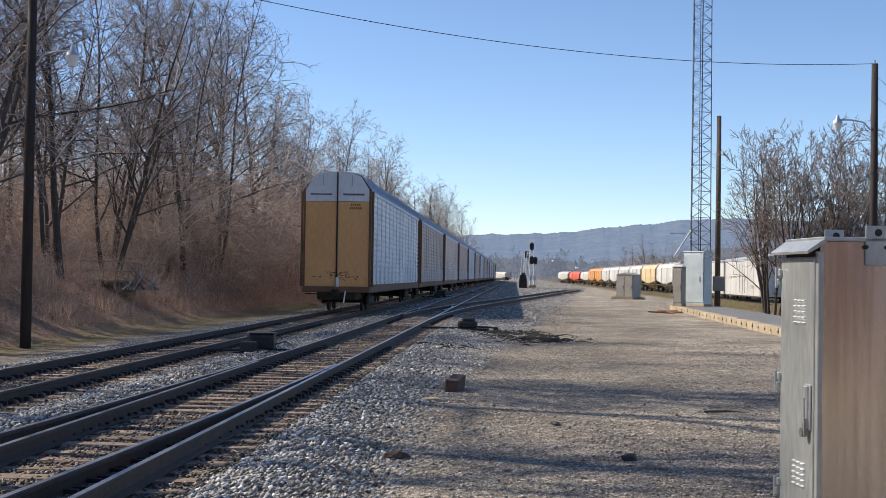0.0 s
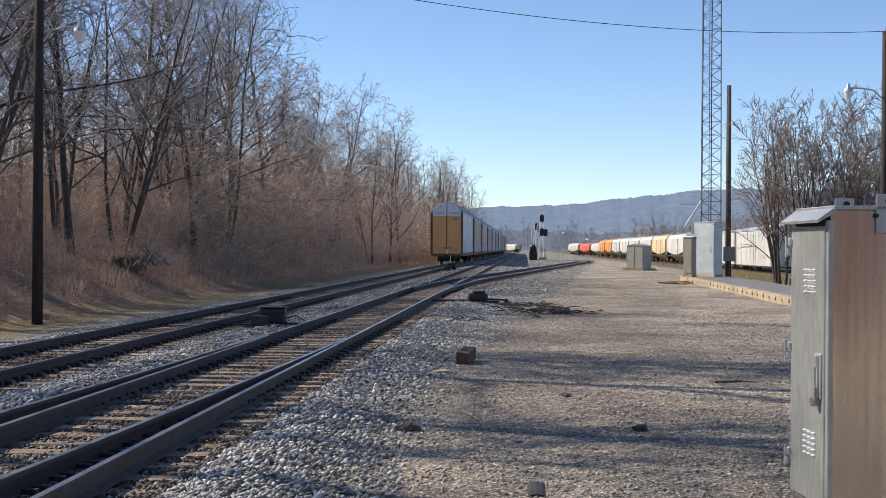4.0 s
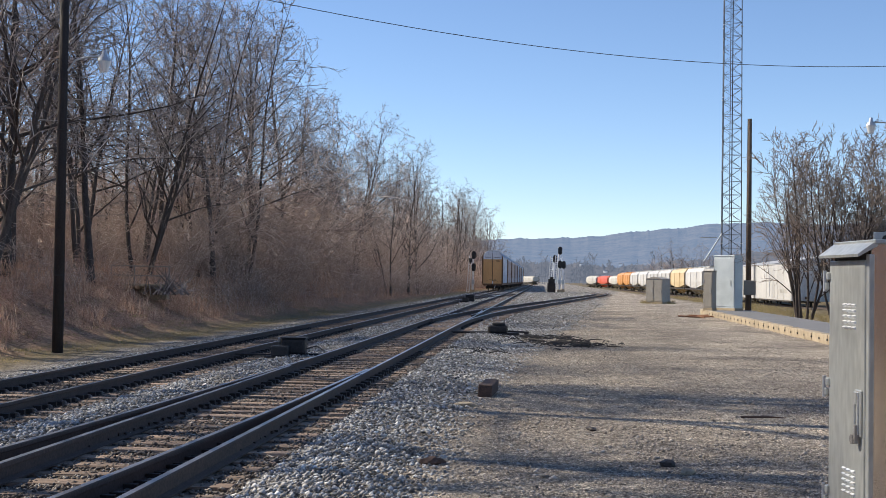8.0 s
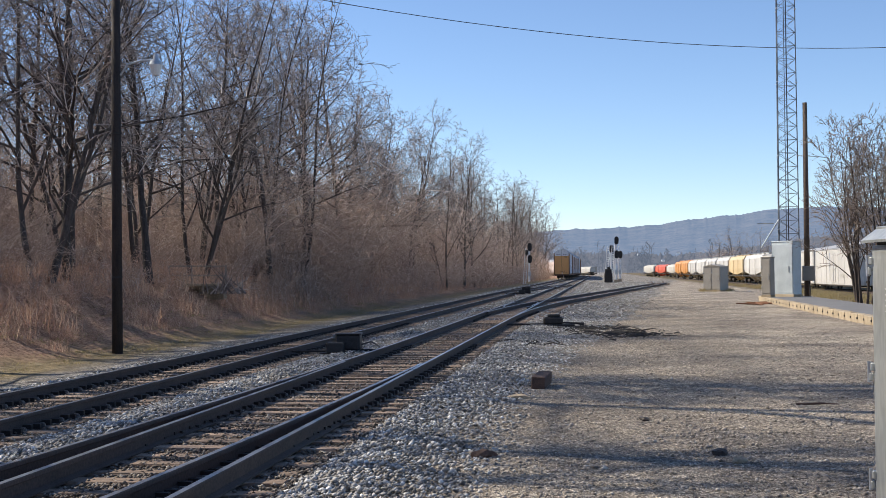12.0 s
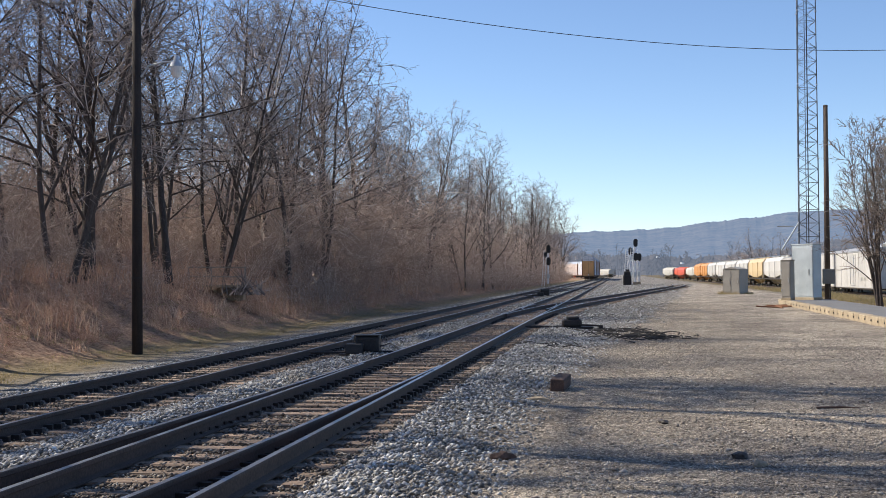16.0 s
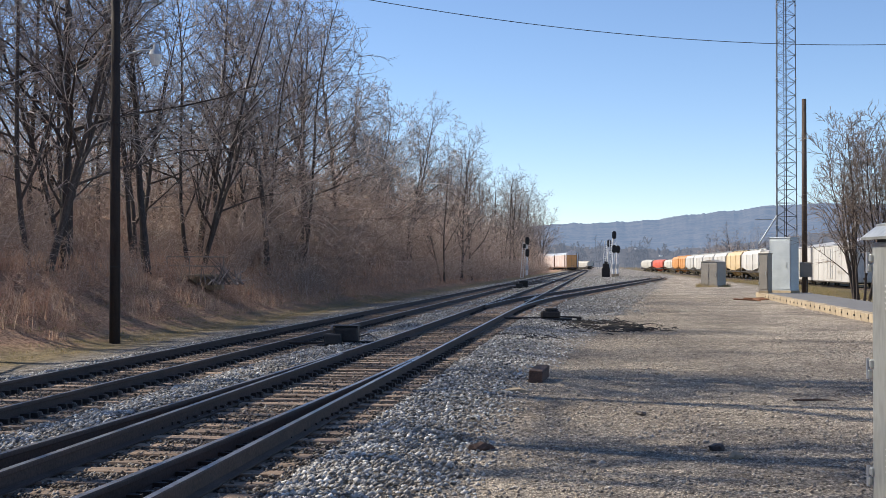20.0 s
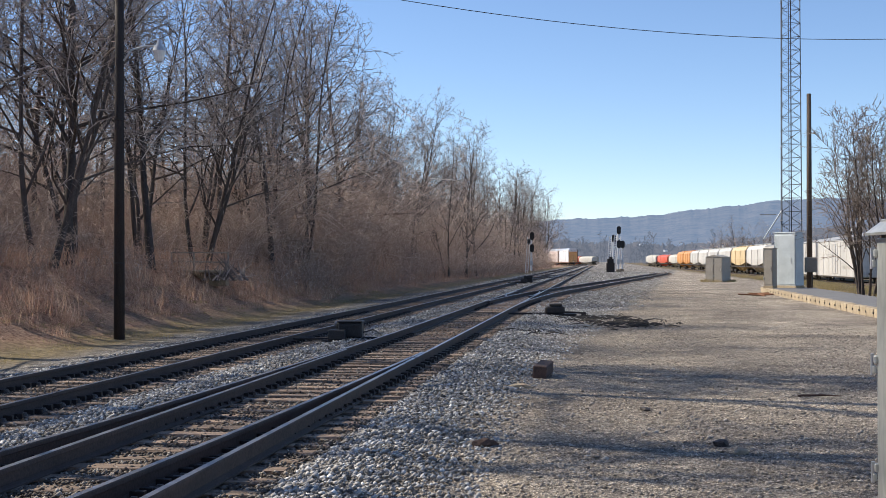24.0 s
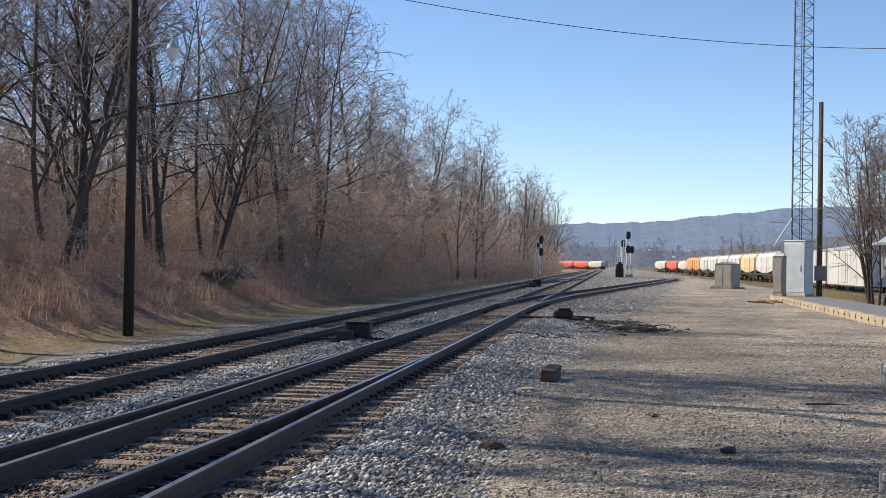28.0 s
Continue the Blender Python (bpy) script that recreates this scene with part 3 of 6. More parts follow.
def lay_ties(track, fx, y0, y1, near_to, plates_to, rails, long_ties=False):
    """Ties from y0 to y1, the near ones singly, the rest joined; plates under the named rails."""
    rng = random.Random(int(y0 * 10 + fx(y0) * 100))
    y = y0
    V, F = [], []
    src = LONG_TIES if long_ties else TIES
    while y < y1:
        x = fx(y) + rng.uniform(-.05, .05)
        m = pose(x, y, TIE_Z + (LOW1 if track == track_far else 0) + rng.uniform(-.008, .008), 0, 0, rng.uniform(-1.2, 1.2))
        me = src[rng.randrange(len(src))]
        if y < near_to:
            o = part("tie", me, M_TIE, track)
            o.matrix_basis = m
            if y < plates_to:
                for r in rails:
                    o = part("tie_plate", PLATE, M_PLATE, track)
                    o.matrix_basis = pose(r(y), y + rng.uniform(-.01, .01), RAIL_Z + (LOW1 if track == track_far else 0) - .168 - 0.002, 0, 0, rng.uniform(-2, 2))
        else:
            b = len(V)
            V += [tuple(m @ v.co) for v in me.vertices]
            F += [tuple(b + i for i in p.vertices) for p in me.polygons]
        y += 0.53 + rng.uniform(-.03, .03)
    if V:
        o = part("far_ties", mesh_of("far_ties", V, F, M_TIE), M_TIE, track)
        o["kind"] = "stuff"


lay_ties(track_far, lambda y: MAIN1, -2, 220, 90, 45, (lambda y: MAIN1 - G, lambda y: MAIN1 + G))
lay_ties(track_near, lambda y: MAIN2 - 0.1, 1, 45, 45, 30,
         (lambda y: MAIN2 - G - near_split(y) * .5, lambda y: MAIN2 + G - near_split(y) * .5))
lay_ties(track_near, lambda y: MAIN2, 75, 220, 110, 0, ())
lay_ties(track_lead, lambda y: (lead_x(y) + MAIN2) / 2, 45, 75, 75, 55, (lambda y: lead_x(y) + G, lambda y: MAIN2 - G), True)
lay_ties(track_lead, lead_x, 76, 186, 110, 0, ())


# ---------------------------------------------------------------- train of autoracks
CAR_L, CAR_PITCH = 27.4, 28.4


def truck_of(car, y, name="truck"):
    t = part(name, box(box(box(B(), (-1.0, y, 0.50), (0.18, 2.4, 0.40), 0.06), (1.0, y, 0.50), (0.18, 2.4, 0.40), 0.06), (0, y, 0.58), (2.0, 0.9, 0.36), 0.04),
             M_UNDER, car)
    for dy in (-0.85, 0.85):
        for sx in (-0.755, 0.755):
            w = part("wheel", bar(bar(B(), (sx - 0.05, y + dy, 0.42), (sx + 0.05, y + dy, 0.42), 0.42, n=20),
                                  (sx * 1.03 - 0.08, y + dy, 0.42), (sx * 1.03 + 0.08, y + dy, 0.42), 0.10, n=10), M_UNDER, t)
        rod("axle", (-0.8, y + dy, 0.42), (0.8, y + dy, 0.42), 0.07, M_UNDER, t)
    return t


def autorack(panel, label):
    """A covered car carrier: panelled sides, rounded roof, end doors, trucks. The origin is on the rails, the nose to +y."""
    car = empty("autorack_car")
    tagged(car, label, "freight car", "cars of the train")
    hl = CAR_L / 2
    for sx in (-1, 1):
        # one corrugated sheet, its ribs running along the car
        bm = B()
        prof = [(1.40, 1.2), (1.42, 1.2)]
        for i in range(16):
            z = 1.27 + i * 0.226
            prof += [(1.415, z), (1.46, z + 0.03), (1.46, z + 0.12), (1.415, z + 0.15)]
        prof += [(1.42, 4.9), (1.40, 4.9)]
        ends = [[bm.verts.new((sx * u, y, v)) for u, v in prof] for y in (-hl + 0.5, hl - 0.5)]
        for i in range(len(prof)):
            j = (i + 1) % len(prof)
            bm.faces.new((ends[0][i], ends[0][j], ends[1][j], ends[1][i]))
        bmesh.ops.recalc_face_normals(bm, faces=bm.faces)
        part("side_panel", bm, panel, car)
        for i in range(15):
            y = -hl + 0.55 + i * (CAR_L - 1.1) / 14
            block("side_post", (sx * 1.47, y, 3.05), (0.04, 0.06, 3.72), panel if i not in (0, 14) else M_BROWN, car)
        for i in range(28):
            y = -hl + 1.0 + i * (CAR_L - 2.0) / 27
            if i % 2 and abs(i - 14) > 3:
                block("vent_slat", (sx * 1.475, y, 1.68), (0.03, 0.10, 0.8), M_OFFWHITE, car)
        block("side_sill", (sx * 1.40, 0, 1.02), (0.14, CAR_L - 0.1, 0.34), M_BROWN, car, 0.02)
        block("top_rail", (sx * 1.44, 0, 4.95), (0.10, CAR_L - 0.3, 0.12), M_OFFWHITE, car, 0.015)
        for ey in (-1, 1):
            lad = part("ladder", box(box(B(), (sx * 1.5, ey * (hl - 0.10), 3.0), (0.04, 0.05, 3.8)), (sx * 1.5, ey * (hl - 0.5), 3.0), (0.04, 0.05, 3.8)), M_BROWN, car)
            for i in range(12):
                rod("rung", (sx * 1.51, ey * (hl - 0.10), 1.3 + i * 0.3), (sx * 1.51, ey * (hl - 0.5), 1.3 + i * 0.3), 0.014, M_BROWN, lad, n=5)
    # roof: flat top with sloped haunches
    prof = [(-1.46, 4.98), (-1.40, 5.12), (-1.02, 5.62), (-0.72, 5.74), (0, 5.80), (0.72, 5.74), (1.02, 5.62), (1.40, 5.12), (1.46, 4.98)]
    bm = B()
    rows = [[bm.verts.new((u, y, v)) for u, v in prof] for y in (-hl + 0.12, hl - 0.12)]
    for i in range(len(prof) - 1):
        bm.faces.new((rows[0][i], rows[0][i + 1], rows[1][i + 1], rows[1][i]))
    for i in range(28):
        y = -hl + 0.5 + i * (CAR_L - 1.0) / 27
        for (u0, v0), (u1, v1) in zip(prof, prof[1:]):
            bar(bm, (u0, y, v0 + .01), (u1, y, v1 + .01), 0.03, n=4)
    part("roof", bm, M_ROOF, car)
    for ey in (-1, 1):
        ye = ey * (hl - 0.06)
        for sx in (-1, 1):
            d = part("end_door", box(B(), (sx * 0.705, ye, 2.82), (1.36, 0.08, 3.5), 0.02), M_YELLOW, car)
            top = B()
            u = [(0.03, 4.58), (1.385, 4.58), (1.385, 5.02), (1.0, 5.60), (0.72, 5.72), (0.03, 5.78)]
            f1 = [top.verts.new((sx * a, ye - 0.04, b)) for a, b in u]
            f2 = [top.verts.new((sx * a, ye + 0.04, b)) for a, b in u]
            top.faces.new(f1 if sx * 1 < 0 else f1[::-1])
            top.faces.new(f2[::-1] if sx * 1 < 0 else f2)
            for i in range(6):
                j = (i + 1) % 6
                top.faces.new((f1[i], f1[j], f2[j], f2[i]) if sx > 0 else (f1[j], f1[i], f2[i], f2[j]))
            bmesh.ops.recalc_face_normals(top, faces=top.faces)
            part("door_top", top, M_OFFWHITE, d, "white upper door panel")
            lt = B()
            for k in range(11):
                box(lt, (sx * 0.70 + (k - 5) * 0.085, ye + ey * 0.045, 4.86), (0.06, 0.012, 0.075))
            part("lettering", lt, M_BLACK, d, "line of small black lettering")
            block("vent_slot", (sx * 0.62, ye + ey * 0.045, 5.42), (0.035, 0.012, 0.42), M_ROOF, d)
        nb = B()
        for k in range(5):
            box(nb, (0.70 + k * 0.09 - .1, ye + ey * 0.045, 4.44), (0.055, 0.012, 0.085))
        for k in range(6):
            box(nb, (0.66 + k * 0.09 - .1, ye + ey * 0.045, 4.30), (0.06, 0.012, 0.085))
        part("stencil_mark", nb, M_BROWN, car)["kind"] = "stuff"
        block("door_seam", (0, ye + ey * 0.02, 3.4), (0.055, 0.12, 4.75), M_DARK, car)
        for sx in (-1, 1):
            block("corner_post", (sx * 1.42, ye, 3.1), (0.09, 0.16, 4.0), M_BROWN, car, 0.015)
            block("ladder_guard", (sx * 1.53, ye - ey * 0.04, 3.05), (0.10, 0.05, 3.9), M_BROWN, car, 0.01)
        block("end_sill", (0, ye + ey * 0.05, 0.98), (2.9, 0.28, 0.26), M_BROWN, car, 0.03)
        cp = block("coupler", (0, ey * (hl + 0.3), 0.86), (0.24, 0.6, 0.26), M_UNDER, car, 0.05)
        block("knuckle", (0.04, ey * (hl + 0.52), 0.86), (0.34, 0.16, 0.30), M_UNDER, cp, 0.05)
        rod("air_hose", (0.42, ye + ey * 0.2, 0.9), (0.36, ye + ey * 0.3, 0.42), 0.03, M_OFFWHITE, car, n=6)
        block("hand_brake", (0.05, ye + ey * 0.12, 1.28), (0.13, 0.10, 0.42), M_OFFWHITE, car, 0.03)
        truck_of(car, ey * (hl - 4.0))
        block("draft_gear", (0, ey * (hl - 1.1), 0.72), (1.7, 2.0, 0.40), M_UNDER, car, 0.06)
        block("uncoupling_lever", (-0.7, ye + ey * 0.22, 0.78), (1.2, 0.04, 0.05), M_UNDER, car)
        sg = B()
        srg = random.Random(3 + ey)
        for k in range(40):
            x0 = srg.gauss(0.25, 0.42)
            z0 = 1.52 + srg.gauss(0, 0.09) + 0.25 * math.exp(-(x0 / 0.2) ** 2) * srg.random()
            if abs(x0) < 1.25:
                box(sg, (x0, ye + ey * 0.043, z0), (srg.uniform(0.04, 0.16), 0.008, srg.uniform(0.012, 0.03)), 0, Matrix.Rotation(srg.uniform(-1.3, 1.3), 4, 'Y'))
        part("scrawl", sg, M_DARK, car, "dark scrawled paint on the doors")["kind"] = "stuff"
    block("deck", (0, 0, 1.06), (2.66, CAR_L - 0.2, 0.12), M_UNDER, car)
    block("centre_sill", (0, 0, 0.84), (0.6, CAR_L - 1.0, 0.36), M_UNDER, car)
    # a tall car: everything above the deck is drawn up by a twentieth
    for me in {o.data for o in car.children_recursive}:
        for v in me.vertices:
            if v.co.z > 1.2:
                v.co.z = 1.2 + (v.co.z - 1.2) * 1.055
    return car


CARS = []
car_a = autorack(M_PANEL, "silver-sided car carrier with mustard yellow end doors")
car_b = autorack(M_PANELTAN, "car carrier with rusty tan side panels")
for i in range(15):
    src = car_a if i in (0, 4, 6, 9, 10, 13) else car_b
    CARS.append(src if i in (0, 1) else copy_thing(src, pose(0, 0, 0)))


def car_rows(i):
    """The train rolls away at 17.9 m/s, slowing a little; each car rides on the way under its two trucks."""
    out = []
    for k in range(0, 29):
        s = 54.8 + 17.9 * k - 0.0735 * k * k + CAR_PITCH * i + CAR_L / 2
        ax, ay, _ = main_pose(s - 9.7, MAIN1)
        bx_, by, _ = main_pose(s + 9.7, MAIN1)
        out.append((float(k), pose((ax + bx_) / 2, (ay + by) / 2, RAIL_Z + LOW1 + 0.003, 0, 0, math.degrees(math.atan2(-(bx_ - ax), by - ay)))))
    return out


# ---------------------------------------------------------------- freight yard
def hopper(material, label, length=17.5, tall=4.6):
    """A covered hopper: bulging sides, sloped ends over the trucks, outlets below. Nose to +y, origin on the rails."""
    car = empty("hopper_car")
    tagged(car, label, "freight car", "cars in the yard")
    h = length / 2
    prof = [(-0.9, 1.0), (-1.5, 1.45), (-1.56, 2.4), (-1.50, tall - 0.75), (-1.15, tall - 0.2), (0, tall), (1.15, tall - 0.2), (1.50, tall - 0.75), (1.56, 2.4), (1.5, 1.45), (0.9, 1.0)]
    bm = B()
    rows = []
    for y, inset in ((-h + 0.25, 0.02), (-h + 0.3, 0), (-h / 3, 0), (h / 3, 0), (h - 0.3, 0), (h - 0.25, 0.02)):
        rows.append([bm.verts.new((u * (1 - inset), y, v if abs(y) < h - 1 else max(v, 1.9 if v < 2 else v))) for u, v in prof])
    n = len(prof)
    for a, b in zip(rows, rows[1:]):
        for i in range(n):
            bm.faces.new((a[i], a[(i + 1) % n], b[(i + 1) % n], b[i]))
    bm.faces.new(rows[0][::-1])
    bm.faces.new(rows[-1])
    bmesh.ops.recalc_face_normals(bm, faces=bm.faces)
    part("body", bm, material, car)
    for i in range(4):
        for sx in (-1, 1):
            y = -h + 0.3 + i * (length - 0.6) / 3
            block("side_rib", (sx * 1.57, y, 2.6), (0.08, 0.14, tall - 1.9), material, car, 0.02)
    for k in range(3):
        y = (k - 1) * length / 3.4
        bm = B()
        vs = [bm.verts.new(p) for p in ((-1.2, y - 1.9, 1.3), (1.2, y - 1.9, 1.3), (1.2, y + 1.9, 1.3), (-1.2, y + 1.9, 1.3),
                                        (-0.4, y - 0.5, 0.45), (0.4, y - 0.5, 0.45), (0.4, y + 0.5, 0.45), (-0.4, y + 0.5, 0.45))]
        for q in ((0, 1, 5, 4), (1, 2, 6, 5), (2, 3, 7, 6), (3, 0, 4, 7), (4, 5, 6, 7), (3, 2, 1, 0)):
            bm.faces.new([vs[j] for j in q])
        part("outlet", bm, material, car)
    block("side_sill", (0, 0, 1.22), (3.06, length - 0.2, 0.22), M_UNDER, car, 0.02)
    block("roof_walk", (0, 0, tall + 0.12), (0.7, length - 0.8, 0.06), M_GALV, car)
    for k in range(4):
        block("roof_hatch", (0, -h + 2.6 + k * (length - 5.2) / 3, tall + 0.02), (0.6, 2.4, 0.14), material, car, 0.03)
    for ey in (-1, 1):
        truck_of(car, ey * (h - 2.0))
        lad = part("ladder", box(box(B(), (1.45, ey * (h - 0.05), 2.6), (0.05, 0.05, 3.2)), (1.0, ey * (h - 0.05), 2.6), (0.05, 0.05, 3.2)), M_UNDER, car)
        for i in range(8):
            rod("rung", (1.0, ey * (h - 0.03), 1.3 + i * 0.36), (1.45, ey * (h - 0.03), 1.3 + i * 0.36), 0.015, M_UNDER, lad, n=5)
        block("end_platform", (0, ey * (h - 0.15), 1.12), (2.9, 0.5, 0.12), M_UNDER, car)
        block("coupler", (0, ey * (h + 0.25), 0.86), (0.24, 0.6, 0.26), M_UNDER, car, 0.04)
    return car


def boxcar(material, label, length):
    """A smooth-sided car with deep skirts, a flat roof and plug doors. Nose to +y, origin on the rails."""
    car = empty("box_car")
    tagged(car, label, "freight car", "cars in the yard")
    h = length / 2
    block("body", (0, 0, 2.36), (3.0, length, 3.7), material, car, 0.06)
    block("roof", (0, 0, 4.27), (3.08, length + 0.06, 0.12), M_GREYROOF, car, 0.03)
    block("side_sill", (0, 0, 0.46), (2.94, length - 0.4, 0.12), M_UNDER, car, 0.02)
    for sx in (-1, 1):
        d = block("plug_door", (sx * 1.52, 0, 2.4), (0.06, 3.4, 3.2), material, car, 0.015)
        for y in (-0.9, 0.9):
            rod("lock_bar", (sx * 1.57, y, 0.9), (sx * 1.57, y, 3.9), 0.025, M_GALV, d, n=6)
        for i in range(7):
            y = -h + 0.4 + i * (length - 0.8) / 6
            block("side_rib", (sx * 1.51, y, 2.4), (0.03, 0.10, 3.5), material, car)
        for k in range(6):
            block("letter_bar", (sx * 1.515, -h + 2.2 + k * 0.62, 1.5), (0.02, 0.42, 0.36), M_HOPGREY, car)
    for ey in (-1, 1):
        truck_of(car, ey * (h - 2.2))
        block("coupler", (0, ey * (h + 0.25), 0.86), (0.24, 0.6, 0.26), M_UNDER, car, 0.04)
    return car


YARD_Z = -0.44
HOP = {"w": hopper(M_HOPWHITE, "white covered hopper car standing in the yard", 19.3),
       "c": hopper(M_HOPCREAM, "cream covered hopper car standing in the yard", 19.3),
       "o": hopper(M_HOPORANGE, "orange covered hopper car standing in the yard", 19.3),
       "g": hopper(M_HOPGREY, "grey hopper car standing in the yard", 15.0, 4.0),
       "b": boxcar(M_HOPWHITE, "long white box car standing in the yard", 19.3),
       "r": hopper(M_HOPRED, "red hopper car standing in the yard", 15.0, 4.0)}
used = set()


def park(kind, x, y, rz):
    m = pose(x, y, YARD_Z, 0, 0, rz)
    if kind in used:
        copy_thing(HOP[kind], m)
    else:
        used.add(kind)
        HOP[kind].matrix_basis = m


def yard_x(y):
    """The yard track runs a little towards the main line."""
    return 24.4 - (y - 215) * 0.0201


for i, k in enumerate("bbbwcwwwwoo"):
    park(k, yard_x(140.4 + i * 20.4), 140.4 + i * 20.4, 1.15)
for k, x, y, rz in (("g", 23.4, 404, 9), ("r", 20.7, 421, 10), ("g", 17.6, 438, 11), ("g", -6.0, 566, 24), ("r", -12.6, 580, 27), ("r", -19.9, 593, 30)):
    park(k, x, y, rz)
yt = track_of("yard track under parked hopper cars")
for sx in (-G, G):
    r = part("rail", sweep("rail", [(yard_x(y) + sx, y, YARD_Z) for y in (125, 250, 365)], RAIL_PROF, M_RAIL), M_RAIL, yt)


# ---------------------------------------------------------------- trees
def grow(seed, H, twigs, stems=1, spread=1.0, low=0.18, lean=0.08, r0=None, nl1=22, nl2=7, nl3=5, nl4=2, wob=0.27):
    """Bare tree: lines of the trunk and limbs, and lines of the crown's branches and twigs."""
    rng = random.Random(seed)
    wood, crown = [], []

    def wander(p, d, length, n, wob, up):
        pts = [p]
        for _ in range(n):
            d = (d[0] + rng.uniform(-wob, wob), d[1] + rng.uniform(-wob, wob), d[2] + rng.uniform(-wob, wob) + up)
            ln = math.sqrt(d[0] ** 2 + d[1] ** 2 + d[2] ** 2)
            d = (d[0] / ln, d[1] / ln, d[2] / ln)
            q = pts[-1]
            s = length / n
            pts.append((q[0] + d[0] * s, q[1] + d[1] * s, q[2] + d[2] * s))
        return pts, d

    def at(pts, t):
        f = t * (len(pts) - 1)
        i = min(int(f), len(pts) - 2)
        f -= i
        a, b = pts[i], pts[i + 1]
        dd = (b[0] - a[0], b[1] - a[1], b[2] - a[2])
        ln = math.sqrt(dd[0] ** 2 + dd[1] ** 2 + dd[2] ** 2) or 1
        return tuple(a[k] + dd[k] * f for k in range(3)), tuple(c / ln for c in dd)

    def side(d, ang):
        """A direction that leaves d by ang."""
        a = rng.uniform(0, 2 * math.pi)
        v = Vector(d)
        o = v.orthogonal().normalized()
        o = Matrix.Rotation(a, 3, v) @ o
        w = v * math.cos(ang) + o * math.sin(ang)
        return (w.x, w.y, w.z)

    def kids(pts, r_at, length, level, count, lo):
        for k in range(count):
            t = lo + (1 - lo) * (k + rng.random()) / count
            p, d = at(pts, min(t, 0.99))
            sh = (1.05 - 0.65 * t) if level == 1 else (1.1 - 0.5 * t)
            ln = length * sh * rng.uniform(0.75, 1.25)
            ang = rng.uniform(0.55, 1.25) * min(1.0, spread + 0.15) if level > 1 else rng.uniform(0.5, 1.15) * spread
            d2 = side(d, ang)
            r = r_at(t) * (0.62 if level == 1 else 0.6)
            if level == 1:
                q, _ = wander(p, d2, ln, 5, wob, 0.045)
                wood.append((q, [r, r * .8, r * .62, r * .46, r * .3, r * .14], 5))
                kids(q, lambda t2, r=r: r * (1 - 0.8 * t2), ln * 0.5, 2, nl2, 0.2)
            elif level == 2:
                q, _ = wander(p, d2, ln, 3, wob * 1.2, 0.0)
                r = max(r, 0.017)
                crown.append((q, [r, r * .75, r * .5, 0], 3))
                kids(q, lambda t2, r=r: r * (1 - 0.7 * t2), ln * 0.52, 3, nl3, 0.15)
            elif level == 3:
                q, _ = wander(p, d2, ln, 2 if twigs else 1, 0.35, -0.02)
                r = max(r, 0.0115)
                crown.append((q, [r, r * .7, 0] if twigs else [r, 0], 3))
                if twigs:
                    kids(q, lambda t2, r=r: r * (1 - 0.6 * t2), ln * 0.55, 4, nl4, 0.2)
            else:
                q, _ = wander(p, d2, ln, 1, 0.2, 0.03)
                crown.append((q, [0.009, 0], 3))

    for s in range(stems):
        a = rng.uniform(0, 6.28)
        tilt = lean if stems == 1 else rng.uniform(0.08, 0.32)
        h = H * (1 if s == 0 else rng.uniform(0.7, 1))
        d = (math.cos(a) * tilt, math.sin(a) * tilt, 1.0)
        r = (r0 or H * 0.0098) * (1 if stems == 1 else 0.7)
        off = 0 if stems == 1 else 0.25
        pts, _ = wander((math.cos(a) * off, math.sin(a) * off, -0.3), d, h, 9, 0.085, 0.03)
        wood.append((pts, [r * (1.25 if i == 0 else 1 - 0.1 * i) for i in range(10)], 7))
        kids(pts, lambda t, r=r: r * (1 - 0.85 * t), h * 0.40, 1, max(4, nl1 // (1 if stems == 1 else 2)), low)
    return wood, crown


def tree_kind(seed, H, twigs, label, twig_mat=None, **kw):
    wood, crown = grow(seed, H, twigs, **kw)
    t = empty("bare_tree")
    tagged(t, label, "tree", "bare trees of the wood")
    part("trunk", mesh_of("trunk", *tubes(wood), M_BARK, True), M_BARK, t)
    part("crown", mesh_of("crown", *tubes(crown), twig_mat or M_TWIG), M_TWIG, t)
    return t


def plant(kinds, places):
    """Sets copies of the kinds at places of (x, y, turn, size, which)."""
    fresh = set()
    for x, y, rz, s, w in places:
        k = kinds[w]
        m = pose(x, y, ground_z(x, y), 0, 0, rz)
        o = k if w not in fresh else copy_thing(k, m)
        fresh.add(w)
        o.matrix_basis = m @ Matrix.Diagonal((s, s, s, 1))


def canopy(y):
    """Height of the wood's top along the tracks."""
    return 17.2 - 2.0 * step(80, 96, y) + 1.6 * step(118, 165, y) + 2.0 * step(180, 290, y)


rng = random.Random(7)
NEAR = [tree_kind(31, 16, True, "tall bare tree with a dark trunk and fine twigs", low=0.2),
        tree_kind(32, 15, True, "bare forked tree with slender rising limbs", stems=2, nl1=26, low=0.18),
        tree_kind(33, 17, True, "tall bare tree with a straight trunk", low=0.36, nl1=20),
        tree_kind(34, 14, True, "bare leaning tree with a wide open crown", lean=0.2, spread=1.15, low=0.3),
        tree_kind(35, 13, True, "bare tree with many stems rising from its foot", stems=3, nl1=26, nl2=6, low=0.15),
        tree_kind(36, 18, True, "very tall bare tree with an upswept crown", spread=0.8, low=0.3)]
NEAR_H = (16, 15, 17, 14, 13, 18)
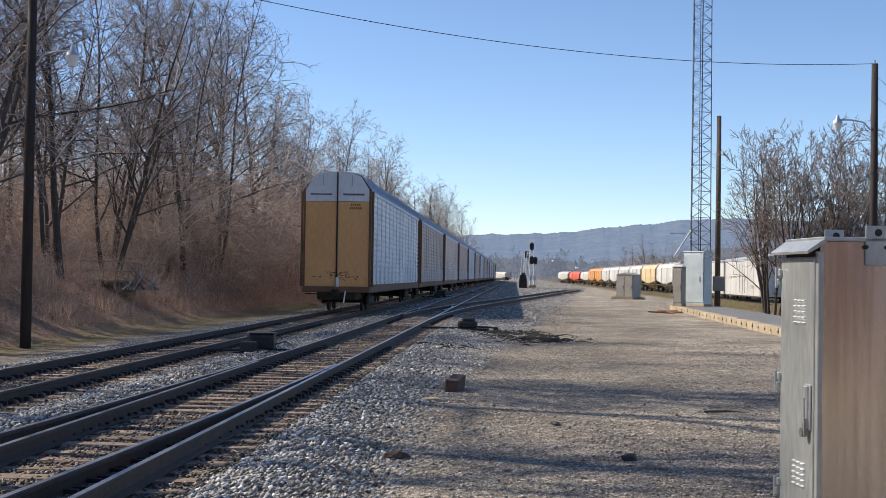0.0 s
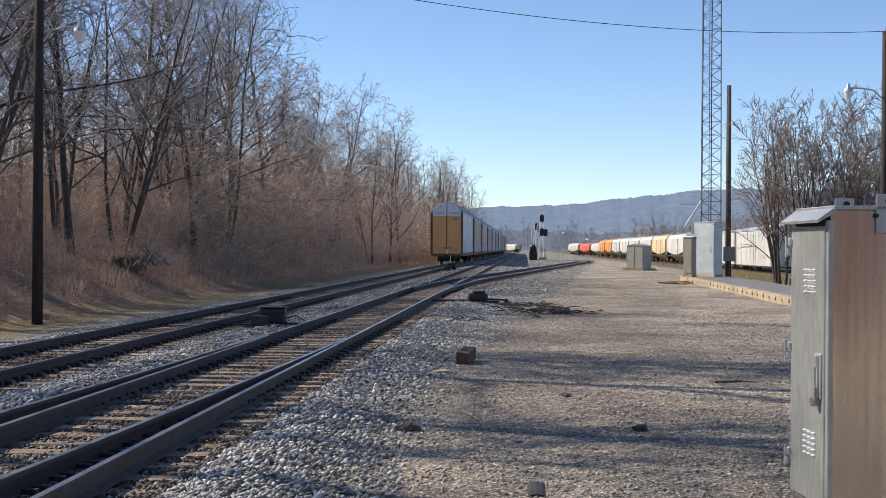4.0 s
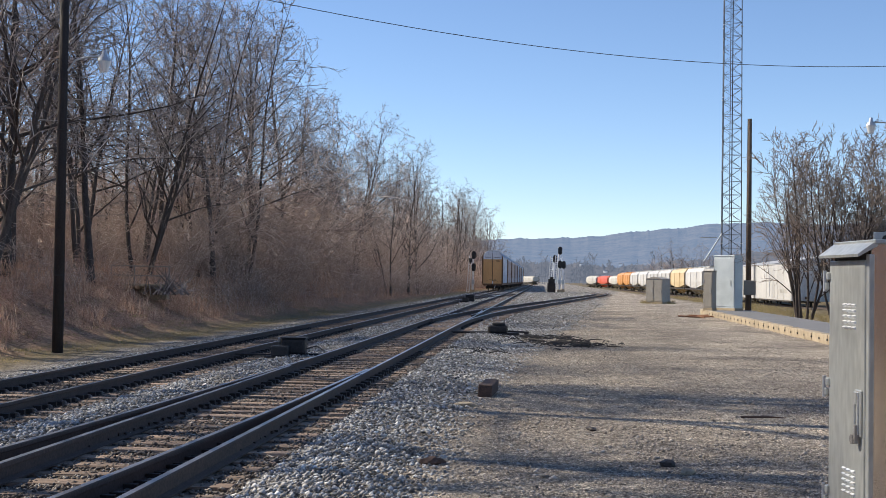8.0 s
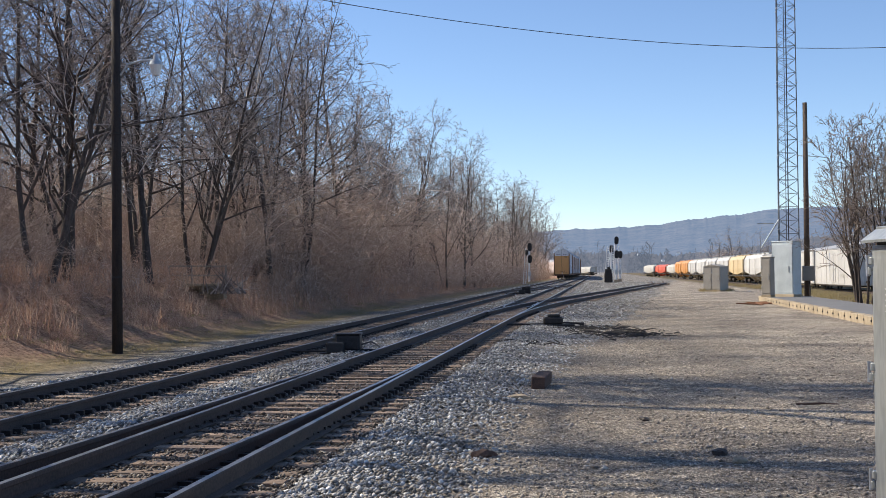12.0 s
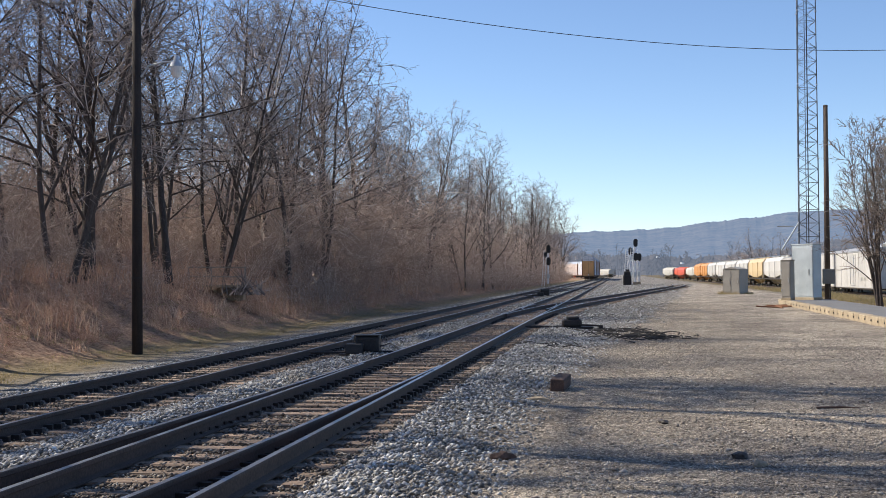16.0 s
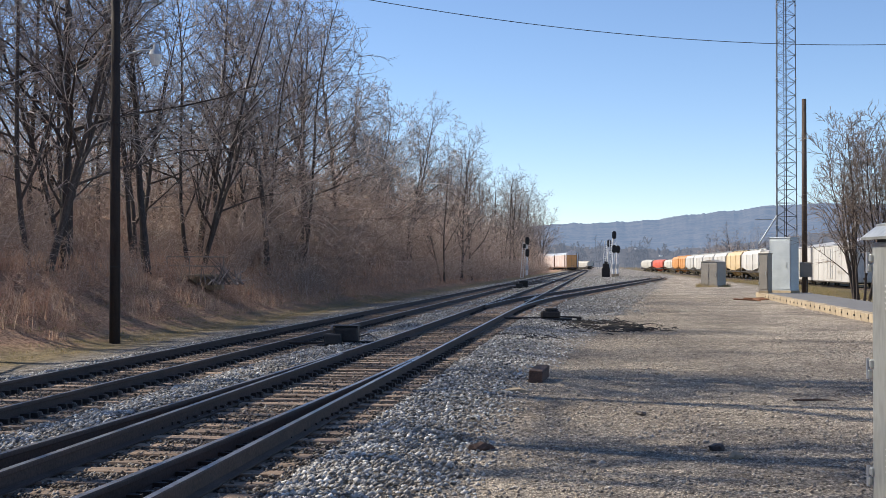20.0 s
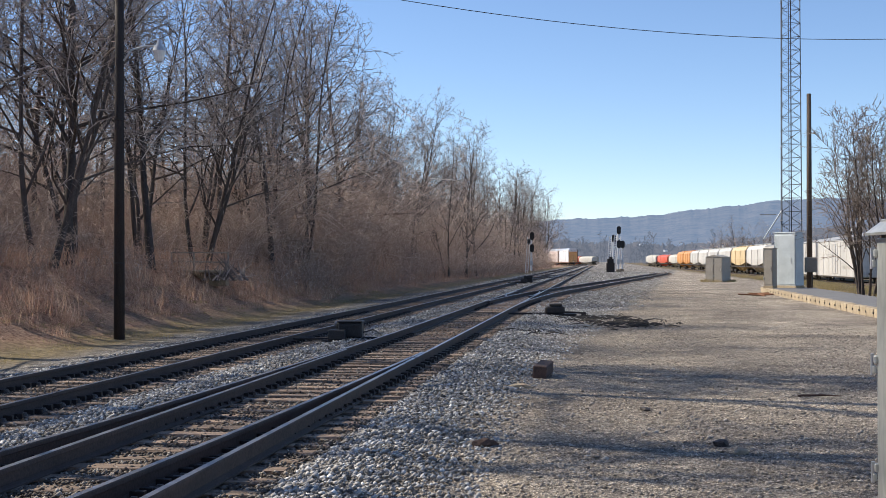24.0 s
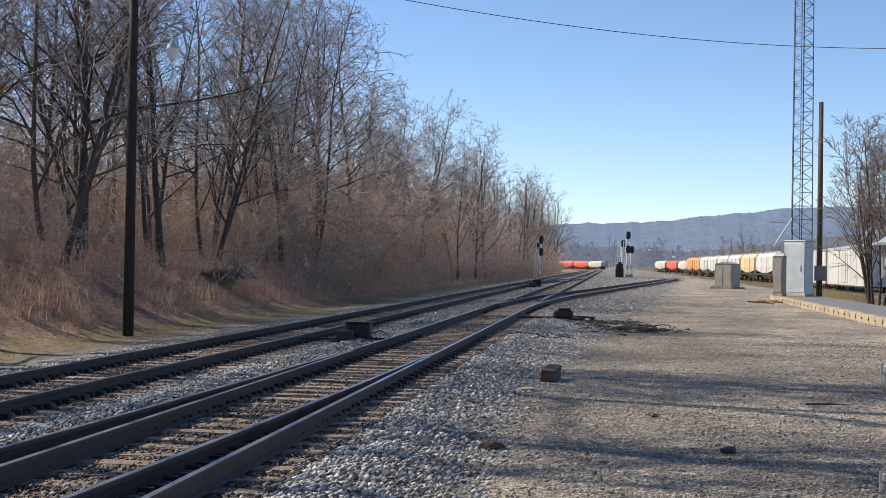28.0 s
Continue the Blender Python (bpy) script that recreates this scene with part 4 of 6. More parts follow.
FAR = [tree_kind(41, 16, False, "bare tree standing along the wood's edge", nl1=20, nl2=7, nl3=6),
       tree_kind(42, 15, False, "bare bushy tree standing along the wood's edge", stems=2, nl1=24, nl2=7, nl3=6),
       tree_kind(43, 17, False, "tall bare tree standing along the wood's edge", spread=0.85, nl1=20, nl2=7, nl3=6)]
FAR_H = (16, 15, 17)


def stand_at(x, y, tall, heights):
    """A place for a tree whose top reaches the share tall of the canopy."""
    w = rng.randrange(len(heights))
    return (x, y, rng.uniform(0, 360), (canopy(y) * tall - ground_z(x, y)) / heights[w], w)


places = []
y = 25.0
while y < 116:
    places.append(stand_at(-17.0 + rng.uniform(-1.4, 1.4), y + rng.uniform(-1.2, 1.2), rng.uniform(0.86, 1.02), NEAR_H))
    y += 5.0 if y < 30 else 3.1 if y < 80 else 3.8
y = 33.0
while y < 86:
    places.append(stand_at(-21.5 + rng.uniform(-1.8, 1.8), y + rng.uniform(-1.5, 1.5), rng.uniform(0.88, 1.05), NEAR_H))
    y += 5.4
y = 42.0
while y < 76:
    places.append(stand_at(-27.5 + rng.uniform(-2.5, 2.5), y + rng.uniform(-2, 2), rng.uniform(0.9, 1.08), NEAR_H))
    y += 7.0
# two trees out of view, added to dapple the near lot with shade
places += [(-16.5, 15.2, 33, 1.1, 2), (-20.5, 21.0, 300, 1.1, 1)]
for k in range(4):
    places.append(stand_at(-25.0 - 6.0 * rng.random(), 38 + 5.5 * k + rng.uniform(-1, 1), rng.uniform(0.9, 1.08), NEAR_H))
plant(NEAR, places)
places = []
for k in range(16):
    y = 36 + 4.2 * k + rng.uniform(-1.5, 1.5)
    places.append(stand_at(-32 - 11 * rng.random(), y, rng.uniform(0.95, 1.1), FAR_H))

# tall thick-stemmed trees beside the lot, out of view, whose shade falls across it
SHADE = [tree_kind(37, 25, True, "very tall bare tree with a thick straight trunk", r0=0.25, low=0.5, nl1=14, nl2=6, nl3=4, nl4=1, lean=0.03),
         tree_kind(38, 18, True, "tall bare tree with a dense bushy head", r0=0.22, low=0.55, nl1=40, nl2=9, nl3=6, nl4=2)]
plant(SHADE, [(-17.0, 22.4, 20, 1.0, 0), (-17.5, 18.2, 140, 0.96, 0), (-18.5, 14.0, 260, 0.9, 0), (-17.2, 26.4, 75, 0.98, 1)])
y = 116.0
while y < 338:
    for row, x0 in ((0, -14.8), (1, -20.0)) if y < 210 else ((0, -15.2),):
        places.append(stand_at(x0 + rng.uniform(-1.5, 1.5), y + rng.uniform(-3, 3), rng.uniform(0.82, 1.02), FAR_H))
    y += 6.0
plant(FAR, places)


def shrub_lines(seed, H, n, forks, twigs=0, thin=1.0):
    """Crooked arching stems with bent side branches and twigs, for brush."""
    rg = random.Random(seed)
    out = []

    def stray(p, d, ln, k, wob, droop):
        pts = [p]
        for i in range(k):
            d = [d[0] + rg.uniform(-wob, wob), d[1] + rg.uniform(-wob, wob), d[2] + rg.uniform(-wob, wob) - droop * i]
            l2 = math.sqrt(sum(c * c for c in d)) or 1.0
            d = [c / l2 for c in d]
            q = pts[-1]
            pts.append(tuple(q[c] + d[c] * ln / k for c in range(3)))
        return pts

    for _ in range(n):
        a, r = rg.uniform(0, 6.28), rg.uniform(0, 0.16 * H + 0.3)
        b, t = rg.uniform(0, 6.28), rg.uniform(0.05, 0.75)
        ln = H * rg.uniform(0.5, 1.1)
        pts = stray((math.cos(a) * r, math.sin(a) * r, -0.1), [math.cos(b) * t, math.sin(b) * t, 1.0], ln, 6, 0.28, 0.055)
        rr = (0.006 + 0.003 * H) * thin
        out.append((pts, [rr, rr * .85, rr * .7, rr * .58, rr * .45, rr * .3, 0], 3))
        for _ in range(forks):
            i, f = rg.randrange(1, 6), rg.random()
            q = tuple(pts[i][c] + (pts[i + 1][c] - pts[i][c]) * f for c in range(3))
            v = [rg.uniform(-1, 1), rg.uniform(-1, 1), rg.uniform(-0.5, 1.1)]
            tl = H * 0.30 * rg.uniform(0.3, 1.0) + 0.1
            side = stray(q, v, tl, 2, 0.4, 0.15)
            fr = max(rr * .5, .010 * thin)
            out.append((side, [fr, fr * .7, 0], 3))
            for _ in range(twigs):
                p = side[rg.randrange(0, 2)]
                p2 = side[side.index(p) + 1]
                g = rg.random()
                q2 = tuple(p[c] + (p2[c] - p[c]) * g for c in range(3))
                out.append(((q2, stray(q2, [rg.uniform(-1, 1), rg.uniform(-1, 1), rg.uniform(-0.6, 1)], tl * rg.uniform(.25, .6), 1, 0.1, 0)[1]), (.009 * thin, 0), 3))
    return out


def spread_mesh(name, kinds, places, material):
    """One mesh from many copies of small (V, F) kinds at (x, y, z, turn, size, which)."""
    Vs, Fs, n = [], [], 0
    arr = [(np.array(v), np.array(f)) for v, f in kinds]
    for x, y, z, rz, s, w in places:
        v, f = arr[w]
        c, si = math.cos(rz), math.sin(rz)
        q = np.empty_like(v)
        q[:, 0] = (v[:, 0] * c - v[:, 1] * si) * s + x
        q[:, 1] = (v[:, 0] * si + v[:, 1] * c) * s + y
        q[:, 2] = v[:, 2] * s + z
        Vs.append(q)
        Fs.append(f + n)
        n += len(v)
    V, F = np.concatenate(Vs), np.concatenate(Fs)
    me = bpy.data.meshes.new(name)
    k = F.shape[1]
    me.vertices.add(len(V))
    me.vertices.foreach_set("co", V.astype(np.float32).ravel())
    me.loops.add(F.size)
    me.loops.foreach_set("vertex_index", F.astype(np.int32).ravel())
    me.polygons.add(len(F))
    me.polygons.foreach_set("loop_start", np.arange(0, F.size, k, dtype=np.int32))
    me.update(calc_edges=True)
    me.validate()
    me.materials.append(material)
    return new(name, me)


rng = random.Random(11)
LOW = [tubes(shrub_lines(60 + i, 2.6, 14, 7, 0)) for i in range(5)]
TALL = [tubes(shrub_lines(70 + i, 6.0, 17, 11, 3)) for i in range(5)]
places = []
for k in range(190):
    y = 52 + 285 * rng.random() ** 1.4 if k > 50 else 24 + 28 * rng.random()
    back = rng.random()
    x = -13.7 - 3.2 * back - (1.5 if y < 52 else 0)
    places.append((x, y, ground_z(x, y), rng.uniform(0, 6.28), (0.6 + 0.7 * back) * rng.uniform(0.8, 1.3) * (0.6 + 0.4 * step(48, 56, y)), rng.randrange(5)))
for k in range(150):
    y = 62 + 272 * (k / 150) ** 1.2 + rng.uniform(-1, 1)
    x = -13.9 - 1.3 * rng.random() + 1.1 * step(90, 150, y)
    places.append((x, y, ground_z(x, y), rng.uniform(0, 6.28), rng.uniform(0.7, 1.25) * (0.6 + 0.8 * step(70, 140, y)), rng.randrange(5)))
ob = spread_mesh("undergrowth", LOW, places, M_TWIGRED)
tagged(ob, "tangled bare reddish-brown brush at the wood's edge", "undergrowth", kind="stuff")
places = []
for k in range(120):
    y = 56 + 278 * (k / 120) ** 1.35 + rng.uniform(-2, 2)
    x = -15.0 - 3.2 * rng.random()
    s = rng.uniform(0.75, 1.25) * (0.7 + 0.4 * step(56, 80, y))
    places.append((x, y, ground_z(x, y), rng.uniform(0, 6.28), s, rng.randrange(5)))
for k in range(60):
    y = 62 + 200 * (k / 60) ** 1.3 + rng.uniform(-1.5, 1.5)
    x = -16.8 - 3.5 * rng.random()
    places.append((x, y, ground_z(x, y), rng.uniform(0, 6.28), rng.uniform(1.3, 1.85), rng.randrange(5)))
for k in range(34):
    y = 30 + 1.5 * k + rng.uniform(-1, 1)
    x = -18.5 - 5 * rng.random()
    places.append((x, y, ground_z(x, y), rng.uniform(0, 6.28), rng.uniform(0.5, 0.95), rng.randrange(5)))
for k in range(52):
    y = 34 + 1.5 * k + rng.uniform(-1, 1)
    x = -25 - 11 * rng.random()
    places.append((x, y, ground_z(x, y), rng.uniform(0, 6.28), rng.uniform(1.0, 1.75), rng.randrange(5)))
for k in range(16):
    x, y = 34 + 28 * rng.random(), 424 + 16 * rng.random()
    places.append((x, y, ground_z(x, y), rng.uniform(0, 6.28), rng.uniform(1.1, 2.0), rng.randrange(5)))
ob = spread_mesh("thicket", TALL, places, M_TWIGRED)
tagged(ob, "dense tall thicket of bare saplings and vines before the trees", "undergrowth", kind="stuff")
BRIER = [tubes(shrub_lines(85 + i, 1.15, 13, 5, 0, 0.55)) for i in range(4)]
places = []
for _ in range(440):
    y = 16 + 130 * rng.random() ** 1.7
    x = -13.2 - 5.0 * rng.random() ** 1.2
    places.append((x, y, ground_z(x, y), rng.uniform(0, 6.28), rng.uniform(0.5, 1.1) * (0.55 + 0.45 * step(-13.0, -14.4, x)), rng.randrange(4)))
ob = spread_mesh("brambles", BRIER, places, M_BRAMBLE)
tagged(ob, "low tangle of red-brown brambles on the bank", "undergrowth", kind="stuff")


def blades(seed, n, H, rad, wide):
    rg = random.Random(seed)
    V, F = [], []
    for _ in range(n):
        a, r = rg.uniform(0, 6.28), rad * math.sqrt(rg.random())
        x, y = math.cos(a) * r, math.sin(a) * r
        b = rg.uniform(0, 6.28)
        h = H * rg.uniform(0.4, 1.0)
        lx, ly = math.cos(b) * h * rg.uniform(.15, 1.0), math.sin(b) * h * rg.uniform(.15, 1.0)
        wx, wy = -math.sin(b) * wide, math.cos(b) * wide
        o = len(V)
        V += [(x - wx, y - wy, -.02), (x + wx, y + wy, -.02), (x + lx * .4 + wx * .7, y + ly * .4 + wy * .7, h * .6), (x + lx * .4 - wx * .7, y + ly * .4 - wy * .7, h * .6),
              (x + lx + wx * .2, y + ly + wy * .2, h), (x + lx - wx * .2, y + ly - wy * .2, h)]
        F += [(o, o + 1, o + 2, o + 3), (o + 3, o + 2, o + 4, o + 5)]
    return V, F


WEEDS = [blades(80 + i, 60, 0.62, 0.7, 0.007) for i in range(4)]
places = []
for _ in range(720):
    y = 14 + 150 * rng.random() ** 1.4
    x = -12.9 - 7.5 * rng.random() ** 1.3
    s = rng.uniform(0.5, 1.15) * (0.55 + 0.45 * step(-12.9, -14.5, x))
    places.append((x, y, ground_z(x, y), rng.uniform(0, 6.28), s, rng.randrange(4)))
ob = spread_mesh("dry_weeds", WEEDS, places, M_WEED)
tagged(ob, "dry reddish weeds covering the foot of the bank", "weeds", kind="stuff")
places = []
for _ in range(150):
    y = 76 + 75 * rng.random()
    x = 13.2 + 6.0 * rng.random() + 0.02 * (y - 76)
    places.append((x, y, ground_z(x, y), rng.uniform(0, 6.28), rng.uniform(0.5, 1.0), rng.randrange(4)))
for _ in range(22):
    a = rng.uniform(0, 6.28)
    x, y = 9.45 + 1.15 * math.cos(a), 107.6 + 1.0 * math.sin(a)
    places.append((x, y, ground_z(x, y), rng.uniform(0, 6.28), rng.uniform(0.3, 0.6), rng.randrange(4)))
for _ in range(70):
    y = 46 + 34 * rng.random()
    x = 11.6 + 4.5 * rng.random()
    places.append((x, y, ground_z(x, y), rng.uniform(0, 6.28), rng.uniform(0.4, 0.9), rng.randrange(4)))
ob = spread_mesh("dry_weeds", WEEDS, places, M_STRAW)
tagged(ob, "straw-coloured weeds beside the yard and platform", "weeds", kind="stuff")
GRASS = [blades(90 + i, 40, 0.045, 0.45, 0.006) for i in range(3)]
places = []
for _ in range(500):
    y = 14 + 60 * rng.random() ** 1.3
    x = rng.uniform(-15.0, -11.3)
    places.append((x, y, ground_z(x, y), rng.uniform(0, 6.28), rng.uniform(0.6, 1.3), rng.randrange(3)))
ob = spread_mesh("dry_grass", GRASS, places, M_STRAW)
tagged(ob, "short straw-coloured winter grass beside the track", "grass", kind="stuff")

# brush trees beyond the platform
BUSH = [tree_kind(51, 8.6, True, "bare bushy tree with many slender stems beyond the platform", M_TWIGDARK, stems=9, nl1=20, nl2=6, nl3=4, nl4=2, low=0.2, r0=0.09, wob=0.15, spread=0.62),
        tree_kind(52, 7.6, True, "bare bushy tree with thin stems beyond the platform", M_TWIGDARK, stems=8, nl1=20, nl2=6, nl3=4, nl4=2, low=0.18, r0=0.085, wob=0.15, spread=0.62)]
plant(BUSH, [(12.4, 63.0, 20, 1.1, 0), (13.6, 61.0, 130, 1.12, 1), (15.1, 64.0, 250, 1.16, 0), (16.6, 62.0, 310, 1.05, 1), (19.0, 65, 80, 1.05, 0)])
plant([copy_thing(k, pose(0, 0, 0)) for k in FAR], [(39, 425, 10, 0.84, 0), (41, 433, 90, 0.84, 1), (43.5, 426, 200, 0.9, 2), (46, 434, 300, 0.9, 0), (48.5, 427, 40, 0.92, 1), (36, 434, 70, 0.66, 1), (51.5, 429, 70, 0.86, 2), (54.5, 434, 160, 0.86, 0), (58, 428, 220, 0.84, 1), (62, 432, 10, 0.84, 2), (67, 428, 100, 0.8, 0)])


# ---------------------------------------------------------------- poles, lamps and wire
def catenary(p, q, sag, n=24):
    return [(p[0] + (q[0] - p[0]) * i / n, p[1] + (q[1] - p[1]) * i / n, p[2] + (q[2] - p[2]) * i / n - sag * 4 * (i / n) * (1 - i / n)) for i in range(n + 1)]


def lamp_pole(x, y, H, r, arm_z, arm, label, material):
    """A wooden pole with a bracket lamp reaching out along +x (or -x), and an insulator at the top."""
    p = empty("utility_pole", x, y, ground_z(x, y))
    tagged(p, label, "utility pole", "poles beside the tracks")
    part("shaft", bar(B(), (0, 0, -0.5), (0, 0, H), r, r * 0.72, 14), material, p, smooth=True)
    s = 1 if arm > 0 else -1
    pts = [(s * r * .8, 0, arm_z - 0.35), (s * abs(arm) * .3, 0, arm_z - 0.08), (s * abs(arm) * .65, 0, arm_z), (arm, 0, arm_z)]
    part("lamp_arm", mesh_of("lamp_arm", *tubes([(pts, [0.028] * 4, 8)]), M_GALV, True), M_GALV, p)
    hd = part("lamp_head", bar(bar(B(), (arm, 0, arm_z + 0.16), (arm, 0, arm_z - 0.02), 0.05, 0.09, 12), (arm, 0, arm_z - 0.02), (arm, 0, arm_z - 0.12), 0.14, 0.17, 14), M_GALV, p)
    part("lamp_bowl", bar(B(), (arm, 0, arm_z - 0.12), (arm, 0, arm_z - 0.38), 0.165, 0.09, 14), M_GLASS, hd, "milky glass refractor bowl")
    rod("insulator", (0, 0, H), (0, 0, H + 0.14), 0.035, M_GALV, p)
    for i in range(2):
        part("band", bar(B(), (0, 0, 1.9 + i * 3.6), (0, 0, 1.93 + i * 3.6), r * 1.02, n=14), M_DARK, p)
    return p


LP = (-12.0, 31.0)
RP = (12.3, 45.0)
pole_l = lamp_pole(LP[0], LP[1], 10.2, 0.14, 7.33, 1.04, "dark creosoted wooden pole with a bracket lamp", M_POLE)
pole_r = lamp_pole(RP[0], RP[1], 9.3, 0.15, 7.35, -1.25, "dark wooden pole with a curved lamp arm", M_POLE)
wire = part("overhead_wire", mesh_of("overhead_wire", *tubes([(catenary((LP[0], LP[1], 9.75), (RP[0], RP[1], 9.3), 0.9, 30), [0.011] * 31, 5)]), M_WIRE), M_WIRE)
tagged(wire, "thin black cable strung between two poles", "cable")
for i, dz in enumerate((8.9, 8.2, 7.0)):
    w = part("overhead_wire", mesh_of("overhead_wire", *tubes([(catenary((RP[0], RP[1], dz), (RP[0] + 14, RP[1] + 22, dz - 1.2), 0.6, 12), [0.009] * 13, 4)]), M_WIRE), M_WIRE)
    tagged(w, "thin black cable leading away from the pole", "cable")

# ---------------------------------------------------------------- platform with kerb
PX, PY0, PY1, PZ = 8.3, -20.0, 74.0, 0.28
plat = part("pavement", box(B(), (PX + 0.3 + 1.2, (PY0 + PY1) / 2, PZ / 2 - 0.16), (2.4, PY1 - PY0 - 0.3, PZ + 0.3), 0.01), M_ASPH)
tagged(plat, "low asphalt platform with a concrete kerb", "platform", kind="structure")


def kerb_mesh(seed, length):
    rg = random.Random(seed)
    bm = box(B(), (0, 0, 0), (0.30, length, 0.42), 0.025)
    for v in bm.verts:
        v.co += Vector((rg.uniform(-.02, .02), rg.uniform(-.01, .01), rg.uniform(-.015, .015)))
    me = bpy.data.meshes.new("kerb_stone")
    bm.to_mesh(me)
    bm.free()
    me.materials.append(M_CONC)
    return me


KERBS = [kerb_mesh(i, 1.17) for i in range(4)]
HOLE = bpy.data.meshes.new("drain_hole")
bmh = bar(B(), (-0.02, 0, 0), (0.03, 0, 0), 0.036, n=10)
bmh.to_mesh(HOLE)
bmh.free()
HOLE.materials.append(M_DARK)
n = round((PY1 - PY0) / 1.2)
for i in range(n):
    o = part("kerb_stone", KERBS[i % 4], M_CONC, plat)
    o.matrix_basis = pose(PX + 0.15, PY0 + 0.6 + i * 1.2, PZ - 0.205, 0, 0, 180 * (i % 2))
    if 20 < PY0 + i * 1.2 < 70:
        h = part("drain_hole", HOLE, M_DARK, plat)
        h.matrix_basis = pose(PX - 0.005, PY0 + i * 1.2, 0.14)
for i in range(2):
    o = part("kerb_stone", KERBS[i % 4], M_CONC, plat)
    o.matrix_basis = pose(PX + 0.9 + i * 1.19, PY1 - 0.16, PZ - 0.207, 0, 0, 90)

# the platform runs a little askew to the tracks
plat.matrix_basis = pose(PX, 39, 0, 0, 0, -0.78) @ pose(-PX, -39, 0)

# ---------------------------------------------------------------- tower and its cabinets
tower = empty("radio_tower", 10.30, 73.6, 0.0)
tagged(tower, "tall three-legged galvanised lattice radio tower", "radio tower")
TH, TW0, TW1, BAY = 24.7, 0.64, 0.54, 0.75


def tower_leg(i, z):
    r = (TW0 + (TW1 - TW0) * z / TH) * 1.155
    a = radians(90 + 120 * i + 24)
    return Vector((r * math.cos(a), r * math.sin(a), z))


for i in range(3):
    rod("leg", tower_leg(i, 0), tower_leg(i, TH), 0.032, M_TOWER, tower, 0.028, 7)
bays = int(TH / BAY)
for k in range(bays):
    for i in range(3):
        j = (i + 1) % 3
        a, c = tower_leg(i, k * BAY), tower_leg(j, k * BAY)
        b, d = tower_leg(i, (k + 1) * BAY), tower_leg(j, (k + 1) * BAY)
        for p, q in ((a, c), (a, d), (c, b)):
            rod("brace", p, q, 0.012, M_TOWER, tower, n=4)
for z in (4.0, 8.1, 12.2, 16.3):
    for i in range(3):
        v = tower_leg(i, z)
        block("splice_plate", tuple(v), (0.13, 0.13, 0.05), M_GALV, tower)
part("cable_run", mesh_of("cable_run", *tubes([([(0.12, -0.35, 1.0), (0.12, -0.33, TH)], [0.03, 0.03], 6), ([(0.0, -0.35, 1.0), (0.0, -0.33, TH)], [0.02, 0.02], 6)]), M_WIRE), M_WIRE, tower)
rod("strut", (-1.45, -0.9, 2.95), (-0.35, -0.3, 4.6), 0.045, M_GALV, tower)
rod("strut", (-0.6, 0.3, 4.35), (-1.5, 0.4, 4.35), 0.03, M_GALV, tower)


def cabinet(name, x, y, z, sx, sy, sz, material, label, rz=0, pitched=0.0, doors=1, skirt=None):
    """A sheet-metal equipment case on a plinth, with door leaves, hinges, handle and roof cap."""
    c = empty(name, x, y, z, rz)
    tagged(c, label, "equipment cabinet")
    block("plinth", (0, 0, 0.05), (sx * 1.06, sy * 1.06, 0.14), M_CONC, c, 0.01)
    block("body", (0, 0, 0.12 + (sz - 0.12) / 2), (sx, sy, sz - 0.12), material, c, 0.012)
    if pitched:
        bm = B()
        w, d = sx / 2 + 0.04, sy / 2 + 0.04
        vs = [bm.verts.new(p) for p in ((-w, -d, sz), (w, -d, sz), (w, d, sz), (-w, d, sz), (0, -d, sz + pitched), (0, d, sz + pitched))]
        for q in ((0, 1, 4), (2, 3, 5), (1, 2, 5, 4), (3, 0, 4, 5), (3, 2, 1, 0)):
            bm.faces.new([vs[j] for j in q])
        part("roof", bm, material, c)
    else:
        block("roof", (0, 0, sz + 0.02), (sx + 0.06, sy + 0.06, 0.05), material, c, 0.012)
    for k in range(doors):
        w = sx / doors
        xk = -sx / 2 + w * (k + 0.5)
        d = block("door", (xk, -sy / 2 - 0.012, 0.2 + (sz - 0.32) / 2), (w - 0.06, 0.02, sz - 0.32), material, c, 0.006)
        rod("handle", (xk + w * .32, -sy / 2 - 0.05, sz * .45), (xk + w * .32, -sy / 2 - 0.05, sz * .56), 0.015, M_GALV, d)
        for zz in (0.25, 0.75):
            block("hinge", (xk - w / 2 + 0.03, -sy / 2 - 0.025, sz * zz), (0.04, 0.03, 0.12), M_GALV, d)
    return c


cabinet("equipment_cabinet", 10.13, 72.2, PZ, 1.5, 0.66, 2.98, M_GALVBLUE, "tall bright galvanised cabinet at the tower's foot", -50, 0, 1)
cabinet("equipment_cabinet", 8.98, 71.0, PZ, 0.56, 0.42, 2.12, M_HUT, "narrow grey metal cabinet beside the tower", -40, 0, 1)
cabinet("relay_case", 9.45, 108, 0, 1.6, 1.25, 2.05, M_HUT, "grey metal relay case with a pitched lid on the gravel", -38, 0.18, 2)
pole_m = empty("utility_pole", 11.35, 73.0, PZ)
tagged(pole_m, "plain brown wooden pole beside the tower", "utility pole", "poles beside the tracks")
part("shaft", bar(B(), (0, 0, -0.6), (0, 0, 10.7), 0.165, 0.12, 14), M_POLEBROWN, pole_m, smooth=True)
jb = block("meter_box", (0.02, -0.27, 1.25), (0.66, 0.22, 0.82), M_HUT, pole_m, 0.02)
block("box_lid", (0.02, -0.39, 1.25), (0.58, 0.02, 0.74), M_HUT, jb, 0.006)
rod("conduit", (0.1, -0.22, 0.0), (0.1, -0.22, 0.86), 0.04, M_DARK, pole_m)
scrap_rng = random.Random(5)
